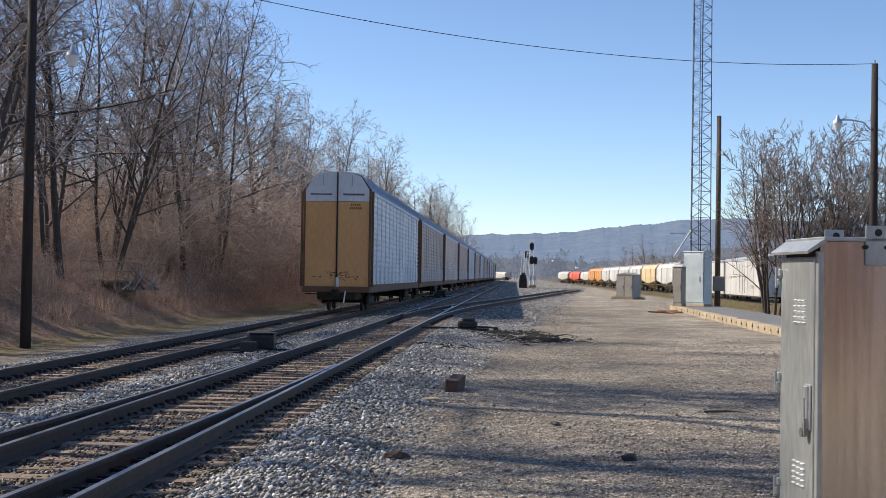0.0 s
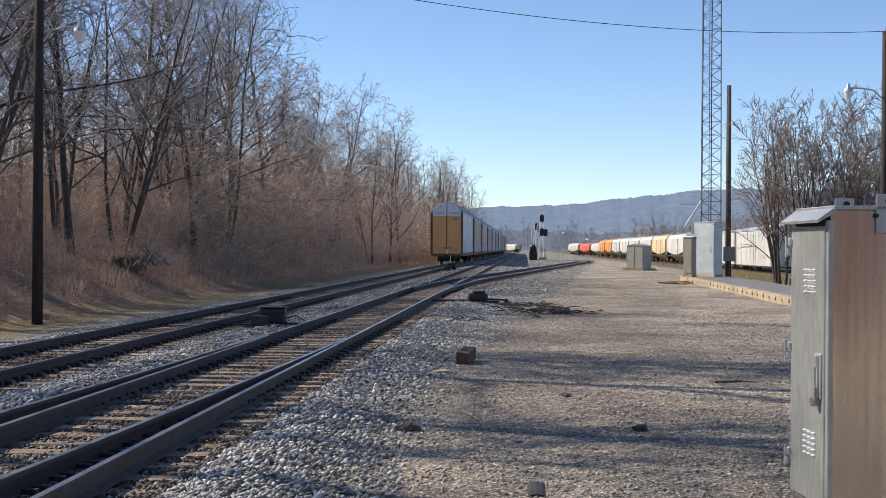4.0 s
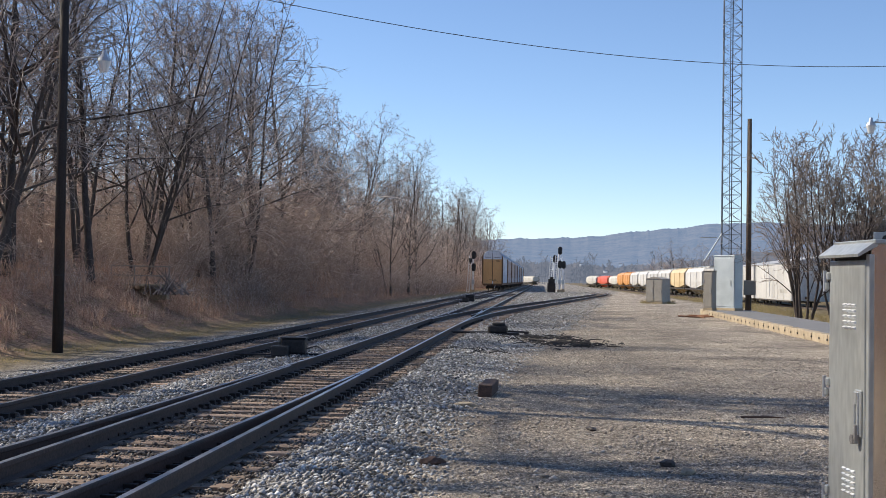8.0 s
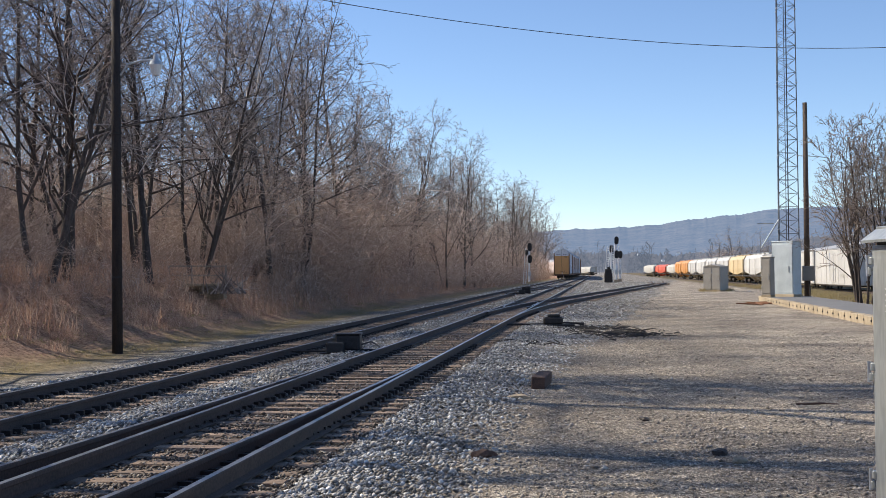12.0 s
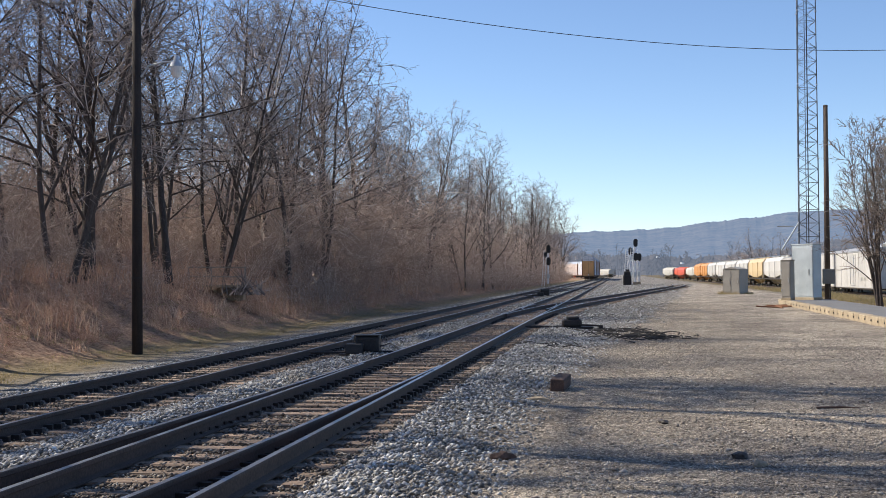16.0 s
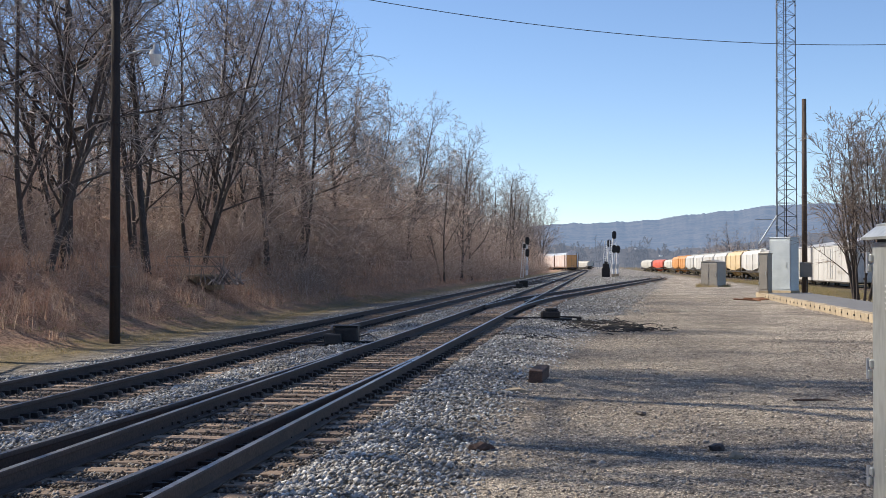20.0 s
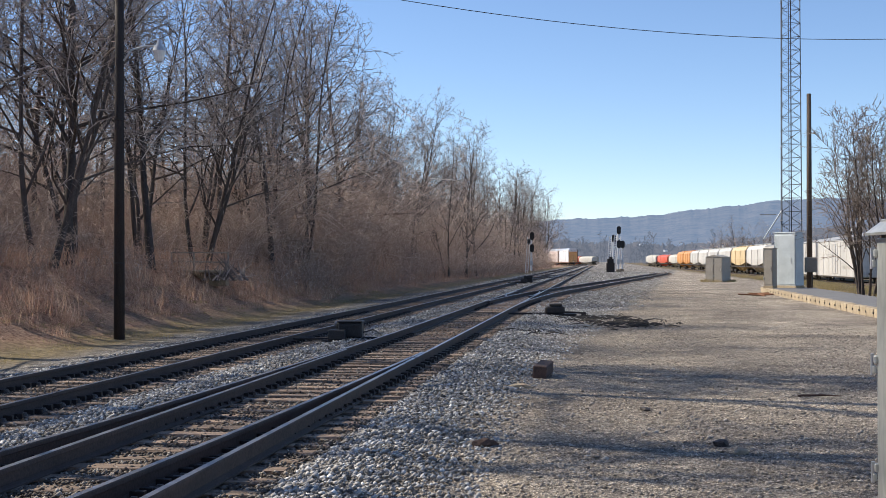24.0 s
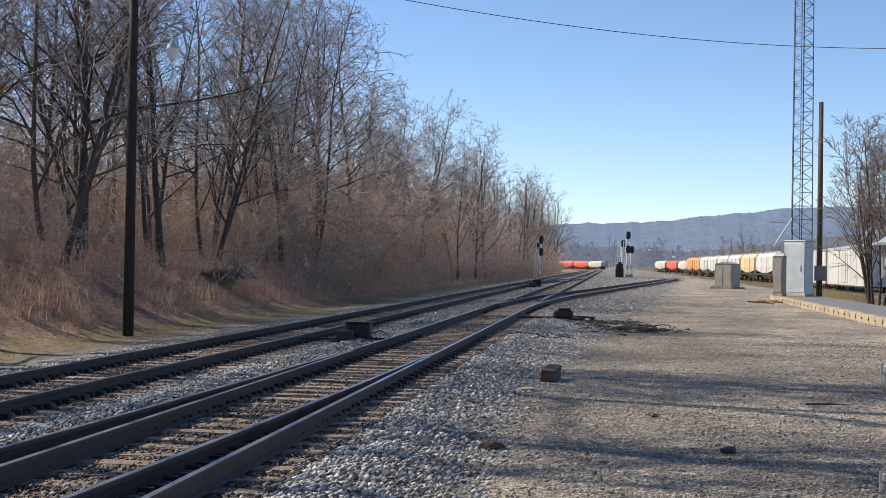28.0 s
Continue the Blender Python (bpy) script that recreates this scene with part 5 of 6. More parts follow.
for i in range(5):
    x, y = 7.95 + scrap_rng.uniform(-0.6, 0.4), 66.5 + scrap_rng.uniform(-2.5, 2.0)
    a = scrap_rng.uniform(0, 3.14)
    o = part("scrap_bar", bar(B(), (-.6 * math.cos(a), -.6 * math.sin(a), 0.0), (.6 * math.cos(a), .6 * math.sin(a), 0.05), 0.04, n=6), M_RUSTPIPE)
    o.matrix_basis = pose(x, y, ground_z(x, y) + 0.035)
    tagged(o, "rusty steel bar lying on the gravel", "scrap", "scrap by the platform")

# ---------------------------------------------------------------- instrument cabinet close by
cab = empty("instrument_cabinet", 1.655, 7.05, 0, 7)
tagged(cab, "unpainted aluminium trackside instrument cabinet with a padlocked door", "equipment cabinet")
CW, CD, CT = 1.05, 0.58, 1.985
block("side_panel", (CW / 2, 0.0, 0.30 + (CT - 0.30) / 2), (CW, 0.02, CT - 0.30), M_CABSIDE, cab, 0.003, "brushed aluminium side with reflection streaks in its colour")
block("side_panel", (CW / 2, CD, 0.30 + (CT - 0.30) / 2), (CW, 0.02, CT - 0.30), M_CABSIDE, cab, 0.003)
block("back_panel", (CW, CD / 2, 0.30 + (CT - 0.30) / 2), (0.02, CD, CT - 0.30), M_CABSIDE, cab, 0.003)
block("base", (CW / 2, CD / 2, 0.16), (CW - 0.1, CD - 0.08, 0.34), M_CONC, cab, 0.01)
block("floor_pan", (CW / 2, CD / 2, 0.34), (CW, CD, 0.05), M_CABSIDE, cab, 0.004)
block("jamb", (0.0, 0.012, 0.32 + 0.8), (0.03, 0.05, 1.62), M_CABDOOR, cab, 0.004)
block("roof", (CW / 2 + 0.02, CD / 2, CT + 0.012), (CW + 0.02, CD + 0.05, 0.024), M_CABDOOR, cab, 0.004)
hood = B()
vs = [hood.verts.new(p) for p in ((0.03, -0.02, CT + .024), (0.03, CD + 0.03, CT + .024), (-0.075, CD + 0.035, CT - 0.055), (-0.075, -0.005, CT - 0.055),
                                  (0.03, -0.02, CT - 0.01), (0.03, CD + 0.03, CT - 0.01), (-0.072, CD + 0.035, CT - 0.07), (-0.072, -0.005, CT - 0.07))]
for q in ((0, 1, 2, 3), (7, 6, 5, 4), (0, 3, 7, 4), (1, 5, 6, 2), (3, 2, 6, 7), (0, 4, 5, 1)):
    hood.faces.new([vs[j] for j in q])
bmesh.ops.recalc_face_normals(hood, faces=hood.faces)
part("rain_hood", hood, M_CABDOOR, cab, "sloping sheet-metal rain hood over the door")
block("door_gap", (0.006, CD / 2, 1.925), (0.02, CD - 0.06, 0.06), M_DARK, cab)
cdoor = block("door", (-0.012, CD / 2 + 0.012, 0.37 + 0.765), (0.022, CD - 0.035, 1.53), M_CABDOOR, cab, 0.004, "door with louvres, hinges and padlock")
for z0 in (1.60, 0.695):
    for i in range(5):
        for j in range(3):
            bm = B()
            vs = [bm.verts.new(p) for p in ((0, -.026, 0), (0, .026, 0), (-.014, .020, -.006), (-.014, -.020, -.006), (0, -.026, -.020), (0, .026, -.020))]
            for q in ((0, 1, 2, 3), (3, 2, 5, 4), (0, 3, 4), (1, 5, 2)):
                bm.faces.new([vs[k] for k in q])
            bmesh.ops.recalc_face_normals(bm, faces=bm.faces)
            part("louvre", bm, M_LOUVRE, cdoor).matrix_basis = pose(-0.0235, 0.245 + (j - 1) * 0.068, z0 + (2 - i) * 0.031)
for zz in (1.785, 1.18, 0.565):
    hg = part("hinge", box(box(B(), (-0.03, CD - 0.005, zz + 0.028), (0.026, 0.04, 0.046), 0.006), (-0.036, CD + 0.012, zz - 0.03), (0.026, 0.04, 0.046), 0.006), M_CABDOOR, cdoor)
    rod("hinge_pin", (-0.045, CD + 0.01, zz - 0.06), (-0.045, CD + 0.01, zz + 0.06), 0.011, M_GALV, hg)
hasp = block("handle_plate", (-0.028, 0.095, 1.075), (0.012, 0.09, 0.25), M_CABDOOR, cdoor, 0.004)
block("handle", (-0.040, 0.10, 1.155), (0.014, 0.03, 0.07), M_CABDOOR, hasp, 0.004)
for dy_ in (-0.026, 0.026):
    block("handle_guide", (-0.038, 0.10 + dy_, 1.075), (0.012, 0.006, 0.23), M_GALV, hasp, 0.002)
block("hasp", (-0.045, 0.078, 0.965), (0.03, 0.010, 0.10), M_HUT, hasp, 0.003)
pl = part("padlock", bar(B(), (-0.065, 0.105, 0.935), (-0.035, 0.105, 0.935), 0.026, n=14), M_SPIKE, cdoor, "small round steel padlock")
rod("shackle", (-0.05, 0.105, 0.955), (-0.05, 0.095, 0.99), 0.007, M_SPIKE, pl)


def lug(x, y, turn):
    bm = box(B(), (0, 0, 0), (0.115, 0.012, 0.215), 0.003)
    o = part("lifting_lug", bm, M_CABDOOR, cab, "lifting lug plate with a round hole")
    o.matrix_basis = pose(x, y, CT - 0.02, 0, 0, turn)
    part("lug_hole", bar(B(), (0.012, -0.009, 0.07), (0.012, 0.009, 0.07), 0.021, n=12), M_DARK, o)


lug(0.30, -0.019, 0)
lug(0.30, CD + 0.019, 0)
for sx in (-1, 1):
    rod("bolt", (0.30 + sx * 0.055, -0.03, CT - 0.03), (0.30 + sx * 0.055, -0.005, CT - 0.03), 0.012, M_DARK, cab)

# ---------------------------------------------------------------- signals and switch gear
def signal(x, y, heads, label, small=None, H=6.1):
    s = empty("railway_signal", x, y, ground_z(x, y))
    tagged(s, label, "railway signal", "signals")
    block("foot", (0, 0, 0.2), (0.6, 0.6, 0.5), M_CONC, s, 0.02)
    rod("mast", (0, 0, 0.3), (0, 0, H), 0.17, M_OFFWHITE, s, 0.16, 10)
    for z in heads:
        # oblong target with round ends, and three hooded lenses
        bm = B()
        ring = [(0.32 * math.cos(radians(a)), (0.29 if a < 180 else -0.29) + 0.32 * math.sin(radians(a))) for a in range(0, 360, 15)]
        f0 = [bm.verts.new((0.12 + u, -0.20, z + v)) for u, v in ring]
        f1 = [bm.verts.new((0.12 + u, -0.13, z + v)) for u, v in ring]
        bm.faces.new(f0)
        bm.faces.new(f1[::-1])
        for i in range(len(ring)):
            j = (i + 1) % len(ring)
            bm.faces.new((f0[j], f0[i], f1[i], f1[j]))
        bmesh.ops.recalc_face_normals(bm, faces=bm.faces)
        hd = part("signal_head", bm, M_BLACK, s, "oblong black target with hooded lenses")
        for k in (-0.36, 0.0, 0.36):
            part("lens_hood", bar(B(), (0.12, -0.46, z + k), (0.12, -0.20, z + k), 0.14, n=12), M_DARK, hd)
        rod("bracket", (0, 0, z), (0.12, -0.14, z), 0.05, M_GALV, s)
    if small:
        hd = block("marker_head", (-0.35, -0.15, small), (0.5, 0.2, 0.7), M_BLACK, s, 0.08)
        rod("bracket", (0, 0, small), (-0.35, -0.1, small), 0.04, M_GALV, s)
    block("junction_box", (0.05, -0.14, 1.6), (0.45, 0.25, 0.7), M_GALV, s, 0.02)
    lad = part("ladder", bar(bar(B(), (-0.95, 0.25, 0.1), (-0.55, 0.1, 5.6), 0.055, n=5), (-0.55, 0.3, 0.1), (-0.15, 0.15, 5.6), 0.055, n=5), M_OFFWHITE, s)
    for i in range(16):
        t = i / 16
        rod("rung", (-0.95 + .4 * t, 0.25 - .15 * t, 0.1 + 5.5 * t), (-0.55 + .4 * t, 0.3 - .15 * t, 0.1 + 5.5 * t), 0.03, M_OFFWHITE, lad, n=5)
    return s


signal(2.35, 196, (6.35, 4.25), "tall signal mast with two black oblong heads and a ladder", None, 6.9)
signal(3.05, 205, (4.3,), "signal mast with one low black head", None, 4.9)
signal(1.65, 203, (5.2,), "signal mast with a single black head", None, 5.6)
signal(-10.75, 196, (5.7, 3.85), "signal mast with two black heads at the wood's edge", 4.9, 6.2)
case = empty("relay_case", 1.18, 193, 0)
tagged(case, "dark stacked relay case beside the signal", "equipment cabinet")
block("lower_case", (0, 0, 0.7), (1.2, 1.2, 1.5), M_DARK, case, 0.04)
block("upper_case", (0, 0, 1.75), (0.95, 1.0, 0.6), M_DARK, case, 0.04)
block("vent_cap", (0.05, 0, 2.2), (0.5, 0.6, 0.3), M_DARK, case, 0.05)
for z_ in (0.42, 0.8, 1.18, 1.55, 1.98):
    block("rim", (0, -0.02, z_), (1.25 if z_ < 1.5 else 1.0, 1.26 if z_ < 1.5 else 1.06, 0.06), M_UNDER, case, 0.01)
for i in range(3):
    block("door_panel", (-0.38 + i * 0.38, -0.61, 0.72), (0.34, 0.03, 1.2), M_PLATE, case, 0.01)


def switch_machine(x, y, rz, label, s=1.0):
    m = empty("switch_machine", x, y, 0.02, rz)
    m.scale = (s, s, s)
    tagged(m, label, "switch machine", "switch machines")
    block("motor_case", (0.12, 0.05, 0.27), (0.62, 0.5, 0.40), M_BLACK, m, 0.03)
    block("gear_case", (-0.18, -0.30, 0.16), (0.44, 0.42, 0.26), M_BLACK, m, 0.025)
    block("lid", (0.12, 0.05, 0.485), (0.66, 0.54, 0.03), M_BLACK, m, 0.008)
    block("front_plate", (0.12, -0.205, 0.25), (0.48, 0.02, 0.28), M_DARK, m, 0.006)
    part("lock_wheel", bar(B(), (-0.28, -0.02, 0.40), (-0.22, -0.02, 0.40), 0.09, n=14), M_SPIKE, m)
    block("bed_plate", (0, 0, 0.01), (1.15, 0.95, 0.04), M_PLATE, m, 0.006)
    rod("throw_rod", (-0.2, -0.1, 0.05), (-1.35, -0.1, 0.05), 0.03, M_PLATE, m)
    rod("lock_rod", (0.2, 0.2, 0.05), (1.25, 0.2, 0.05), 0.03, M_PLATE, m)
    part("cable_loop", mesh_of("cable_loop", *tubes([([(0.42, 0.1, 0.2), (0.7, 0.0, 0.28), (0.9, -0.15, 0.18), (1.0, -0.3, -0.02)], [0.02] * 4, 6)]), M_WIRE), M_WIRE, m)
    return m


switch_machine(-5.62, 28.0, 4, "dark cast-iron switch machine between the tracks", 0.86)
switch_machine(-5.9, 101, 0, "dark switch machine between the main tracks", 1.1)
stand = empty("switch_stand", -1.46, 41.4, 0.02, 6)
tagged(stand, "low dark switch stand with a throw lever beside the turnout", "switch stand")
block("base_plate", (0, 0, 0.03), (1.25, 0.5, 0.06), M_PLATE, stand, 0.01)
block("gear_box", (-0.05, 0, 0.17), (0.62, 0.42, 0.24), M_PLATE, stand, 0.05)
block("cap", (-0.02, 0, 0.33), (0.40, 0.3, 0.10), M_DARK, stand, 0.03)
rod("lever", (0.1, -0.1, 0.12), (0.85, -0.2, 0.09), 0.03, M_PLATE, stand)
block("lever_latch", (0.85, -0.2, 0.07), (0.16, 0.12, 0.10), M_PLATE, stand, 0.02)
rod("throw_rod", (-0.3, 0.05, 0.06), (-1.6, 0.05, 0.06), 0.03, M_PLATE, stand)

tb = block("timber_block", (0, 0, 0), (0.21, 0.72, 0.19), M_OLDWOOD, None, 0.012)
tb.matrix_basis = pose(-0.90, 19.85, 0.105, 3, 4, -6)
tagged(tb, "short sawn end of a wooden tie on the gravel", "timber")
pipe = empty("drain_pipe", 0.10, 9.15, -0.05)
tagged(pipe, "open end of a black pipe in the gravel", "pipe")
bm = B()
for i in range(16):
    a, b = 2 * math.pi * i / 16, 2 * math.pi * (i + 1) / 16
    for (r0, y0), (r1, y1) in (((.115, 0), (.115, .5)), ((.095, .5), (.095, 0)), ((.095, 0), (.115, 0))):
        bm.faces.new([bm.verts.new((math.cos(t) * r, yy, math.sin(t) * r - 0.045)) for t, r, yy in ((a, r0, y0), (b, r0, y0), (b, r1, y1), (a, r1, y1))])
bmesh.ops.remove_doubles(bm, verts=bm.verts, dist=0.0005)
bmesh.ops.recalc_face_normals(bm, faces=bm.faces)
part("pipe_wall", bm, M_DARK, pipe)
block("plug", (0, 0.45, -0.045), (0.17, 0.02, 0.17), M_DARK, pipe)

culv = empty("culvert_railing", -15.4, 48.0, 1.36)
tagged(culv, "old pipe railing over a concrete culvert head in the brush", "railing")
block("headwall", (0, 0.1, -0.27), (2.2, 0.35, 0.55), M_CONC, culv, 0.02)
block("slab", (0.1, -0.2, 0.02), (1.7, 0.9, 0.10), M_CONC, culv, 0.015)
for px_ in (-1.1, -0.2, 1.15):
    rod("post", (px_, 0, -0.1), (px_, 0, 0.78), 0.028, M_HUT, culv)
for pz_ in (0.76, 0.40):
    rod("pipe_rail", (-1.15, 0, pz_), (1.2, 0, pz_ - 0.03), 0.024, M_HUT, culv)
brush = []
rg = random.Random(17)
for _ in range(40):
    x0, y0 = -14.3 + rg.uniform(-.5, .9), 47.4 + rg.uniform(-.6, .6)
    dx, dz, ln = rg.uniform(-.8, 1.0), rg.uniform(0.1, .8), rg.uniform(0.8, 2.0)
    brush.append(([(x0 - dx * ln * .4, y0, 1.05), (x0, y0 + rg.uniform(-.2, .2), 1.1 + dz * ln * .4), (x0 + dx * ln * .6, y0 + rg.uniform(-.4, .4), 1.1 + dz * ln)], [0.035, 0.025, 0], 4))
bp_ = part("brush_pile", mesh_of("brush_pile", *tubes(brush), M_TWIG), M_TWIG)
tagged(bp_, "pile of cut bare branches beside the culvert", "branches", kind="stuff")


def rock(x, y, sx, sy, sz, seed, label, material):
    rg = random.Random(seed)
    bm = B()
    bmesh.ops.create_icosphere(bm, subdivisions=2, radius=1)
    for v in bm.verts:
        v.co = Vector((v.co.x * sx, v.co.y * sy, v.co.z * sz)) * (1 + 0.35 * noise.noise(v.co * 1.7 + Vector((seed, 0, 0))))
    o = part("rock", bm, material)
    o.matrix_basis = pose(x, y, ground_z(x, y) + sz * 0.45, 0, 0, rg.uniform(0, 180))
    tagged(o, label, "rock", "loose rocks")


rock(-1.12, 12.35, 0.13, 0.075, 0.055, 1, "brown weathered chunk of stone on the ballast", M_OLDWOOD)
rock(-1.13, 18.0, 0.17, 0.07, 0.045, 2, "flat pale stone lying on the gravel", M_CONC)
rock(1.13, 12.6, 0.09, 0.07, 0.045, 3, "dark stone half sunk in the lot", M_PLATE)
rock(1.27, 12.1, 0.08, 0.06, 0.04, 4, "grey stone lying in the lot", M_CONC)
rock(0.5, 15.3, 0.10, 0.05, 0.03, 5, "dark stone lying in the lot", M_PLATE)
st = part("stick", mesh_of("stick", *tubes([([(-0.32, 0, 0.012), (0.0, 0.02, 0.02), (0.33, 0, 0.012)], [0.016, 0.016, 0], 6)]), M_OLDWOOD), M_OLDWOOD)
st.matrix_basis = pose(2.85, 17.26, ground_z(2.85, 17.26))
tagged(st, "dark stick lying on the gravel lot", "stick")

# ---------------------------------------------------------------- warehouse behind the yard
ware = empty("warehouse", 43, 205, -0.65)
tagged(ware, "white metal-clad warehouse behind the freight cars", "building")
block("wall", (0, 0, 2.6), (22, 40, 5.2), M_HOPGREY, ware)
bm = B()
vs = [bm.verts.new(p) for p in ((-11.3, -20.3, 5.2), (11.3, -20.3, 5.2), (11.3, 20.3, 5.2), (-11.3, 20.3, 5.2), (0, -20.3, 6.9), (0, 20.3, 6.9))]
for q in ((0, 1, 4), (2, 3, 5), (1, 2, 5, 4), (3, 0, 4, 5), (3, 2, 1, 0)):
    bm.faces.new([vs[j] for j in q])
part("roof", bm, M_GREYROOF, ware)
rod("loading_pipe", (-9, -18, 5.6), (-6.5, -18, 8.6), 0.15, M_GALV, ware)
block("roof_vent", (-6.5, -18, 8.6), (0.8, 0.8, 0.8), M_GREYROOF, ware, 0.05)

# plain unseen wall behind the lot, added to give the cabinet a brown reflection
wall = part("reflection_wall", box(B(), (8, -15, 2.8), (34, 0.4, 5.8)), M_BRICK)
tagged(wall, "plain brown brick wall added out of view for reflections", "wall", kind="structure")

# ---------------------------------------------------------------- distance
def ridge(name, dist, stops, depth, material, label, rough_=6.0):
    """A ridge at that distance; stops: bearing in degrees and height in metres."""
    V, F = [], []
    n = 2400
    for i in range(n + 1):
        a = stops[0][0] + (stops[-1][0] - stops[0][0]) * i / n
        for (a0, h0), (a1, h1) in zip(stops, stops[1:]):
            if a0 <= a <= a1:
                t = (a - a0) / (a1 - a0)
                h = h0 + (h1 - h0) * t * t * (3 - 2 * t)
                break
        crest = rough_ * noise.noise((a * 1.6, 3.1, dist * .01)) + rough_ * .35 * noise.noise((a * 14, 1.7, dist * .01))
        trees = crest + rough_ * 1.4 * max(0.0, noise.noise((a * 38, 4.2, dist * .01)) - 0.1)
        s, c = math.sin(radians(a)), math.cos(radians(a))
        for k in range(7):
            f = k / 6
            d = dist - depth * (1 - f)
            V.append((d * s, d * c, -4 + (h + 4) * f ** 1.3 + (3 * noise.noise((a * 3, k * 1.3, 9)) if 0 < k < 6 else trees if k == 6 else 0)))
        if i:
            o = (i - 1) * 7
            F += [(o + k, o + 7 + k, o + 8 + k, o + 1 + k) for k in range(6)]
    o = new(name, mesh_of(name, V, F, material, True))
    tagged(o, label, "hills", kind="structure")
    return o


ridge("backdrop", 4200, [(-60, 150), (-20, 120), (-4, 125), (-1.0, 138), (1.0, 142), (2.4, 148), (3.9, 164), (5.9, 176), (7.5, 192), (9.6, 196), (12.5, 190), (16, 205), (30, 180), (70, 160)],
      1700, M_HILL, "long wooded ridge, blue with painted haze", 5)
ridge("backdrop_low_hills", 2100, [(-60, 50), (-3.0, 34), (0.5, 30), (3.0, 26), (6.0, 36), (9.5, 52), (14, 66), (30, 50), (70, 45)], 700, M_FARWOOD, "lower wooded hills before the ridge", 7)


def small_tree(seed):
    w, c = grow(seed, 11, False, nl1=7, nl2=4, nl3=2, low=0.15)
    return tubes([(p, [max(q, 0.075) for q in r[:-1]] + [0], 3) for p, r, k in w + c])


rng = random.Random(21)
FARKINDS = [small_tree(101), small_tree(102), small_tree(103)]
places = []
for _ in range(210):
    y = rng.uniform(620, 1000)
    x = y * math.tan(radians(rng.uniform(-6, 14)))
    places.append((x, y, -1.0, rng.uniform(0, 6.28), rng.uniform(0.8, 1.6), rng.randrange(3)))
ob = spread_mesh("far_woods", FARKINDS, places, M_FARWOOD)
tagged(ob, "bare woods in the valley beyond the yard, with painted haze", "woods", kind="stuff")


def house(x, y, z, s, rz):
    h = empty("far_house", x, y, z, rz)
    tagged(h, "white house among the trees on the far slope", "house", "houses on the slope")
    block("wall", (0, 0, 2.5 * s), (9 * s, 7 * s, 5 * s), M_FARWALL, h)
    bm = B()
    vs = [bm.verts.new((a * s, b * s, c * s)) for a, b, c in ((-5, -4, 5), (5, -4, 5), (5, 4, 5), (-5, 4, 5), (-5, 0, 8), (5, 0, 8))]
    for q in ((0, 1, 5, 4), (2, 3, 4, 5), (1, 2, 5), (3, 0, 4), (3, 2, 1, 0)):
        bm.faces.new([vs[j] for j in q])
    part("roof", bm, M_FARROOF, h)
    for k in (-2.5, 0, 2.5):
        block("window", (k * s, -3.52 * s, 3 * s), (1.1 * s, 0.05, 1.5 * s), M_FARROOF, h)


for bx_, d, z, s, rz in ((2.75, 1500, 12, 0.7, 20), (4.05, 1400, 7, 0.75, -30), (0.5, 1450, 14, 0.8, 10), (5.2, 1560, 18, 0.7, 0), (1.7, 1560, 20, 0.7, 40), (3.4, 1650, 22, 0.7, -15)):
    house(d * math.sin(radians(bx_)), d * math.cos(radians(bx_)), z, s * 0.6, rz)

# ---------------------------------------------------------------- stones
def stone_kind(seed):
    rg = random.Random(seed)
    dirs = [(1, 0, 0), (-1, 0, 0), (0, 1, 0), (0, -1, 0), (0, 0, 1), (0, 0, -1)]
    V = [tuple(c * rg.uniform(.7, 1.2) + rg.uniform(-.25, .25) for c in d) for d in dirs]
    V = [(x * 1.15, y * .95, z * .7) for x, y, z in V]
    F = [(0, 2, 4), (2, 1, 4), (1, 3, 4), (3, 0, 4), (2, 0, 5), (1, 2, 5), (3, 1, 5), (0, 3, 5)]
    return V, F


STONES = [stone_kind(i) for i in range(14)]
rng = random.Random(3)
places, fouled = [], []
while len(places) < 46000:
    y = 7.8 + 40 * rng.random() ** 2.2
    wide = 0.06 * max(0.0, y - 18)
    x = rng.uniform(-9.6, -0.9 + wide)
    if x > -1.9 + wide and rng.random() < (x + 1.9 - wide) * 0.9:
        continue
    near_rail = min(abs(x - r) for r in (MAIN1 - G, MAIN1 + G, MAIN2 - G, MAIN2 + G, MAIN2 - G - near_split(y), MAIN2 + G - near_split(y)))
    if near_rail < 0.12:
        continue
    on_tie = abs(x - MAIN1) < 1.25 or abs(x - MAIN2) < 1.25
    if on_tie and rng.random() < 0.2:
        continue
    mound = 0.07 * step(-2.5, -2.0, x) * step(-0.9, -1.8, x) + 0.05 * step(-5.1, -5.4, x) * step(-6.1, -5.8, x)
    s = rng.uniform(0.014, 0.033) * (1.0 if not on_tie else 0.85)
    (fouled if on_tie else places).append((x, y, ground_z(x, y) + (0.025 * rng.random() if on_tie else mound * rng.random()) + s * rng.uniform(-.1, .5), rng.uniform(0, 6.28), s, rng.randrange(14)))
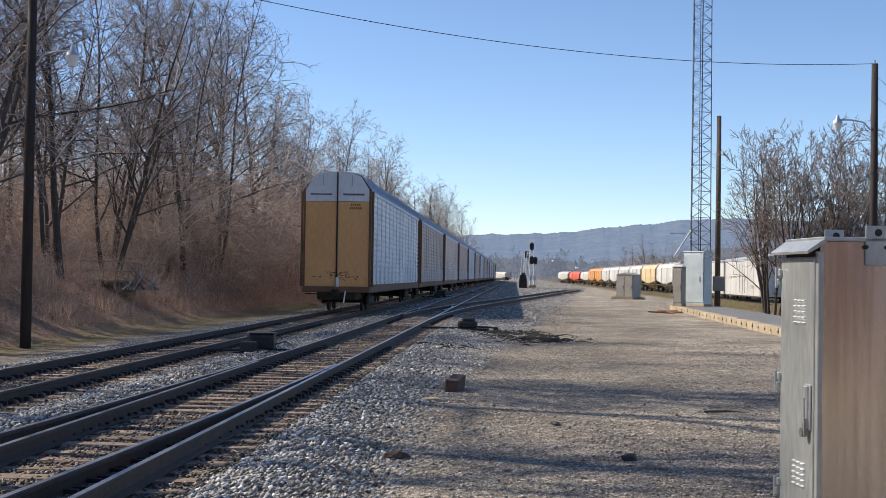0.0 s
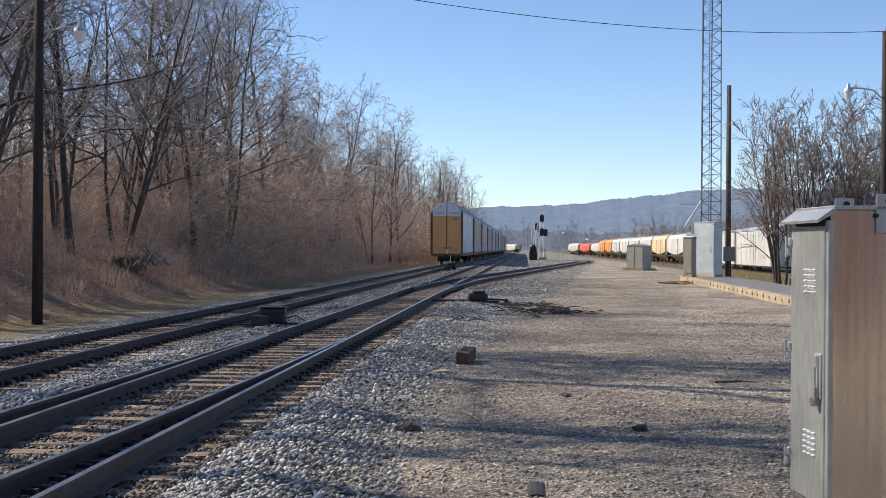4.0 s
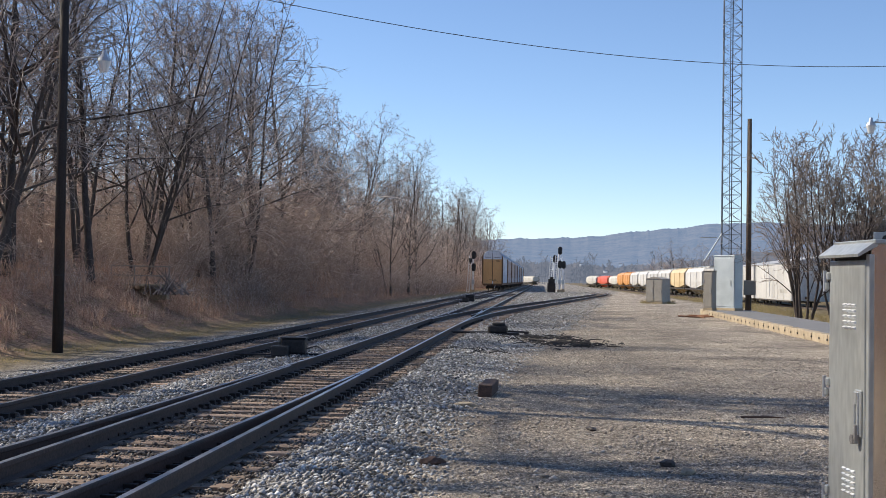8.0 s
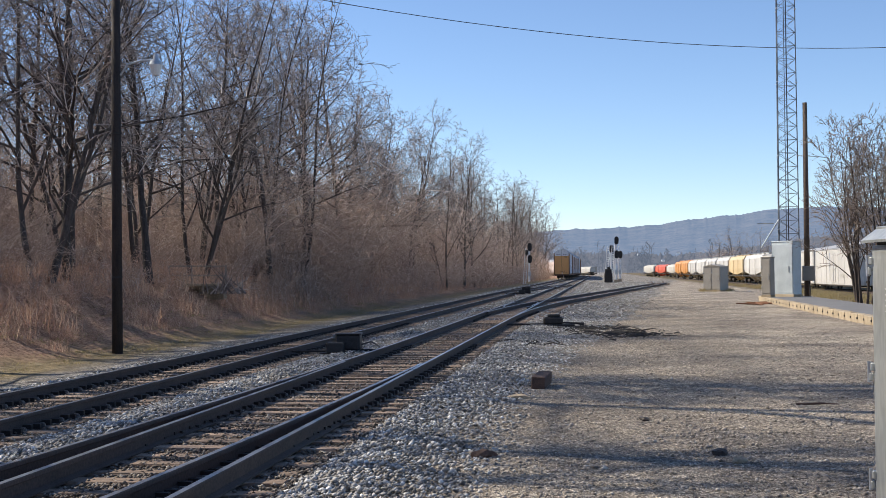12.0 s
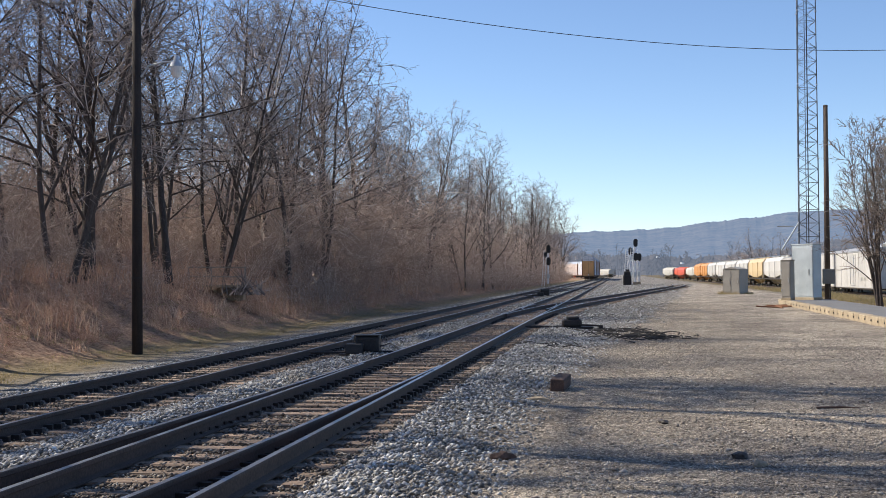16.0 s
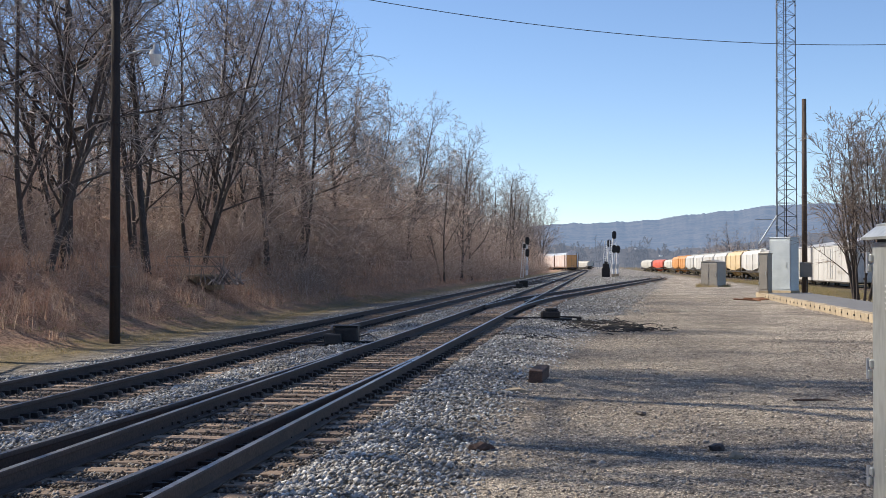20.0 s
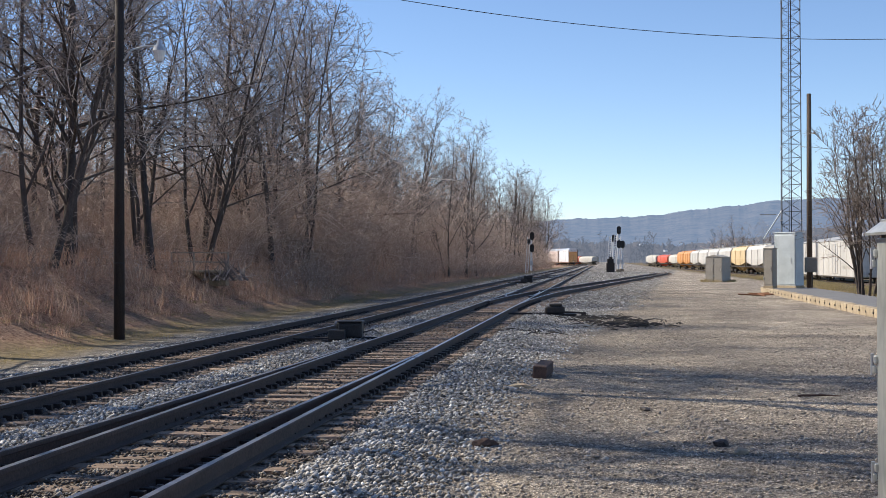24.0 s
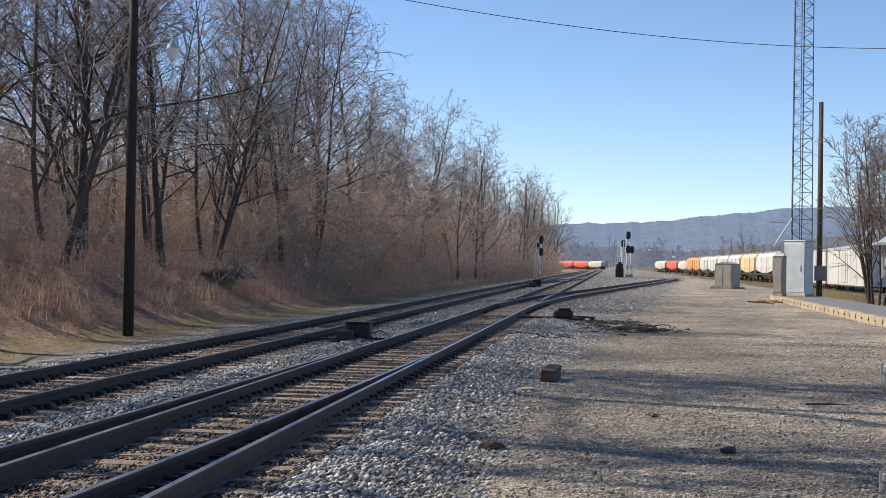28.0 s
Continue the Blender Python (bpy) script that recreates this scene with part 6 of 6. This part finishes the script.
for _ in range(9000):
    y = 46 + 60 * rng.random() ** 1.3
    x = rng.uniform(-9.4, -1.2 + 0.07 * (y - 18)) + (abs(rng.gauss(0, 0.5)) if rng.random() < 0.3 else 0)
    if min(abs(x - r) for r in (MAIN1 - G, MAIN1 + G, MAIN2 - G, MAIN2 + G, lead_x(y) - G, lead_x(y) + G)) > 0.14 and abs(x - MAIN1) > 1.2:
        places.append((x, y, ground_z(x, y) + 0.015, rng.uniform(0, 6.28), rng.uniform(0.03, 0.05), rng.randrange(14)))
for _ in range(6500):
    y = 98 + 110 * rng.random()
    x = rng.uniform(-10.2, 0.5 + 0.075 * (y - 60)) + rng.gauss(0, 0.4)
    if min(abs(x - r) for r in (MAIN1 - G, MAIN1 + G, MAIN2 - G, MAIN2 + G, lead_x(y) - G, lead_x(y) + G)) > 0.16:
        places.append((x, y, ground_z(x, y) + 0.02, rng.uniform(0, 6.28), rng.uniform(0.04, 0.085), rng.randrange(14)))
ob = spread_mesh("ballast", STONES, places, M_STONE)
tagged(ob, "grey crushed-stone ballast heaped along the tracks", "gravel", kind="stuff")
ob = spread_mesh("fouled_ballast", STONES, fouled, M_FOUL)
tagged(ob, "dirty brown crushed stone lying between the ties", "gravel", kind="stuff")
places = []
while len(places) < 40000:
    y = 7.8 + 24 * rng.random() ** 1.7
    x = rng.uniform(-1.7, 8.5)
    s = 0.007 + 0.017 * rng.random() ** 2 * (1.8 if rng.random() < 0.04 else 1)
    places.append((x, y, ground_z(x, y) + s * rng.uniform(0, .4), rng.uniform(0, 6.28), s, rng.randrange(14)))
for _ in range(9000):
    y = 30 + 48 * rng.random() ** 1.3
    x = rng.uniform(-1.5, 9.0) + 0.04 * (y - 30)
    if x < 6.6 or y < 34:
        places.append((x, y, ground_z(x, y) + 0.008, rng.uniform(0, 6.28), rng.uniform(0.01, 0.022), rng.randrange(14)))
ob = spread_mesh("loose_gravel", STONES, places, M_GRIT)
tagged(ob, "loose brown-grey gravel scattered over the lot", "gravel", kind="stuff")
sticks = []
rng = random.Random(9)
for _ in range(210):
    cx_, cy_, cr = ((-0.3, 39.8, 0.9), (0.4, 37.0, 1.2), (0.9, 35.6, 0.8), (-1.6, 31.5, 0.7))[rng.choice((0, 0, 1, 1, 1, 2, 2, 3))]
    x, y = cx_ + rng.gauss(0, cr * 0.5), cy_ + rng.gauss(0, cr)
    a, ln = rng.uniform(0, 6.28), rng.uniform(0.08, 0.7)
    z_ = ground_z(x, y)
    b = a + rng.uniform(-.9, .9)
    sticks.append(([(x, y, z_ + .015), (x + math.cos(a) * ln * .5, y + math.sin(a) * ln * .5, z_ + rng.uniform(.01, .09)), (x + (math.cos(a) + math.cos(b)) * ln * .5, y + (math.sin(a) + math.sin(b)) * ln * .5, z_ + .02)],
                   [0.018, 0.015, 0.007], 4))
ob = part("debris", mesh_of("debris", *tubes(sticks), M_DARK), M_DARK)
tagged(ob, "dark sticks and cable scraps strewn by the switch stand", "debris", kind="stuff")


def motions():
    for i, car in enumerate(CARS):
        walk(car, car_rows(i))


motions()
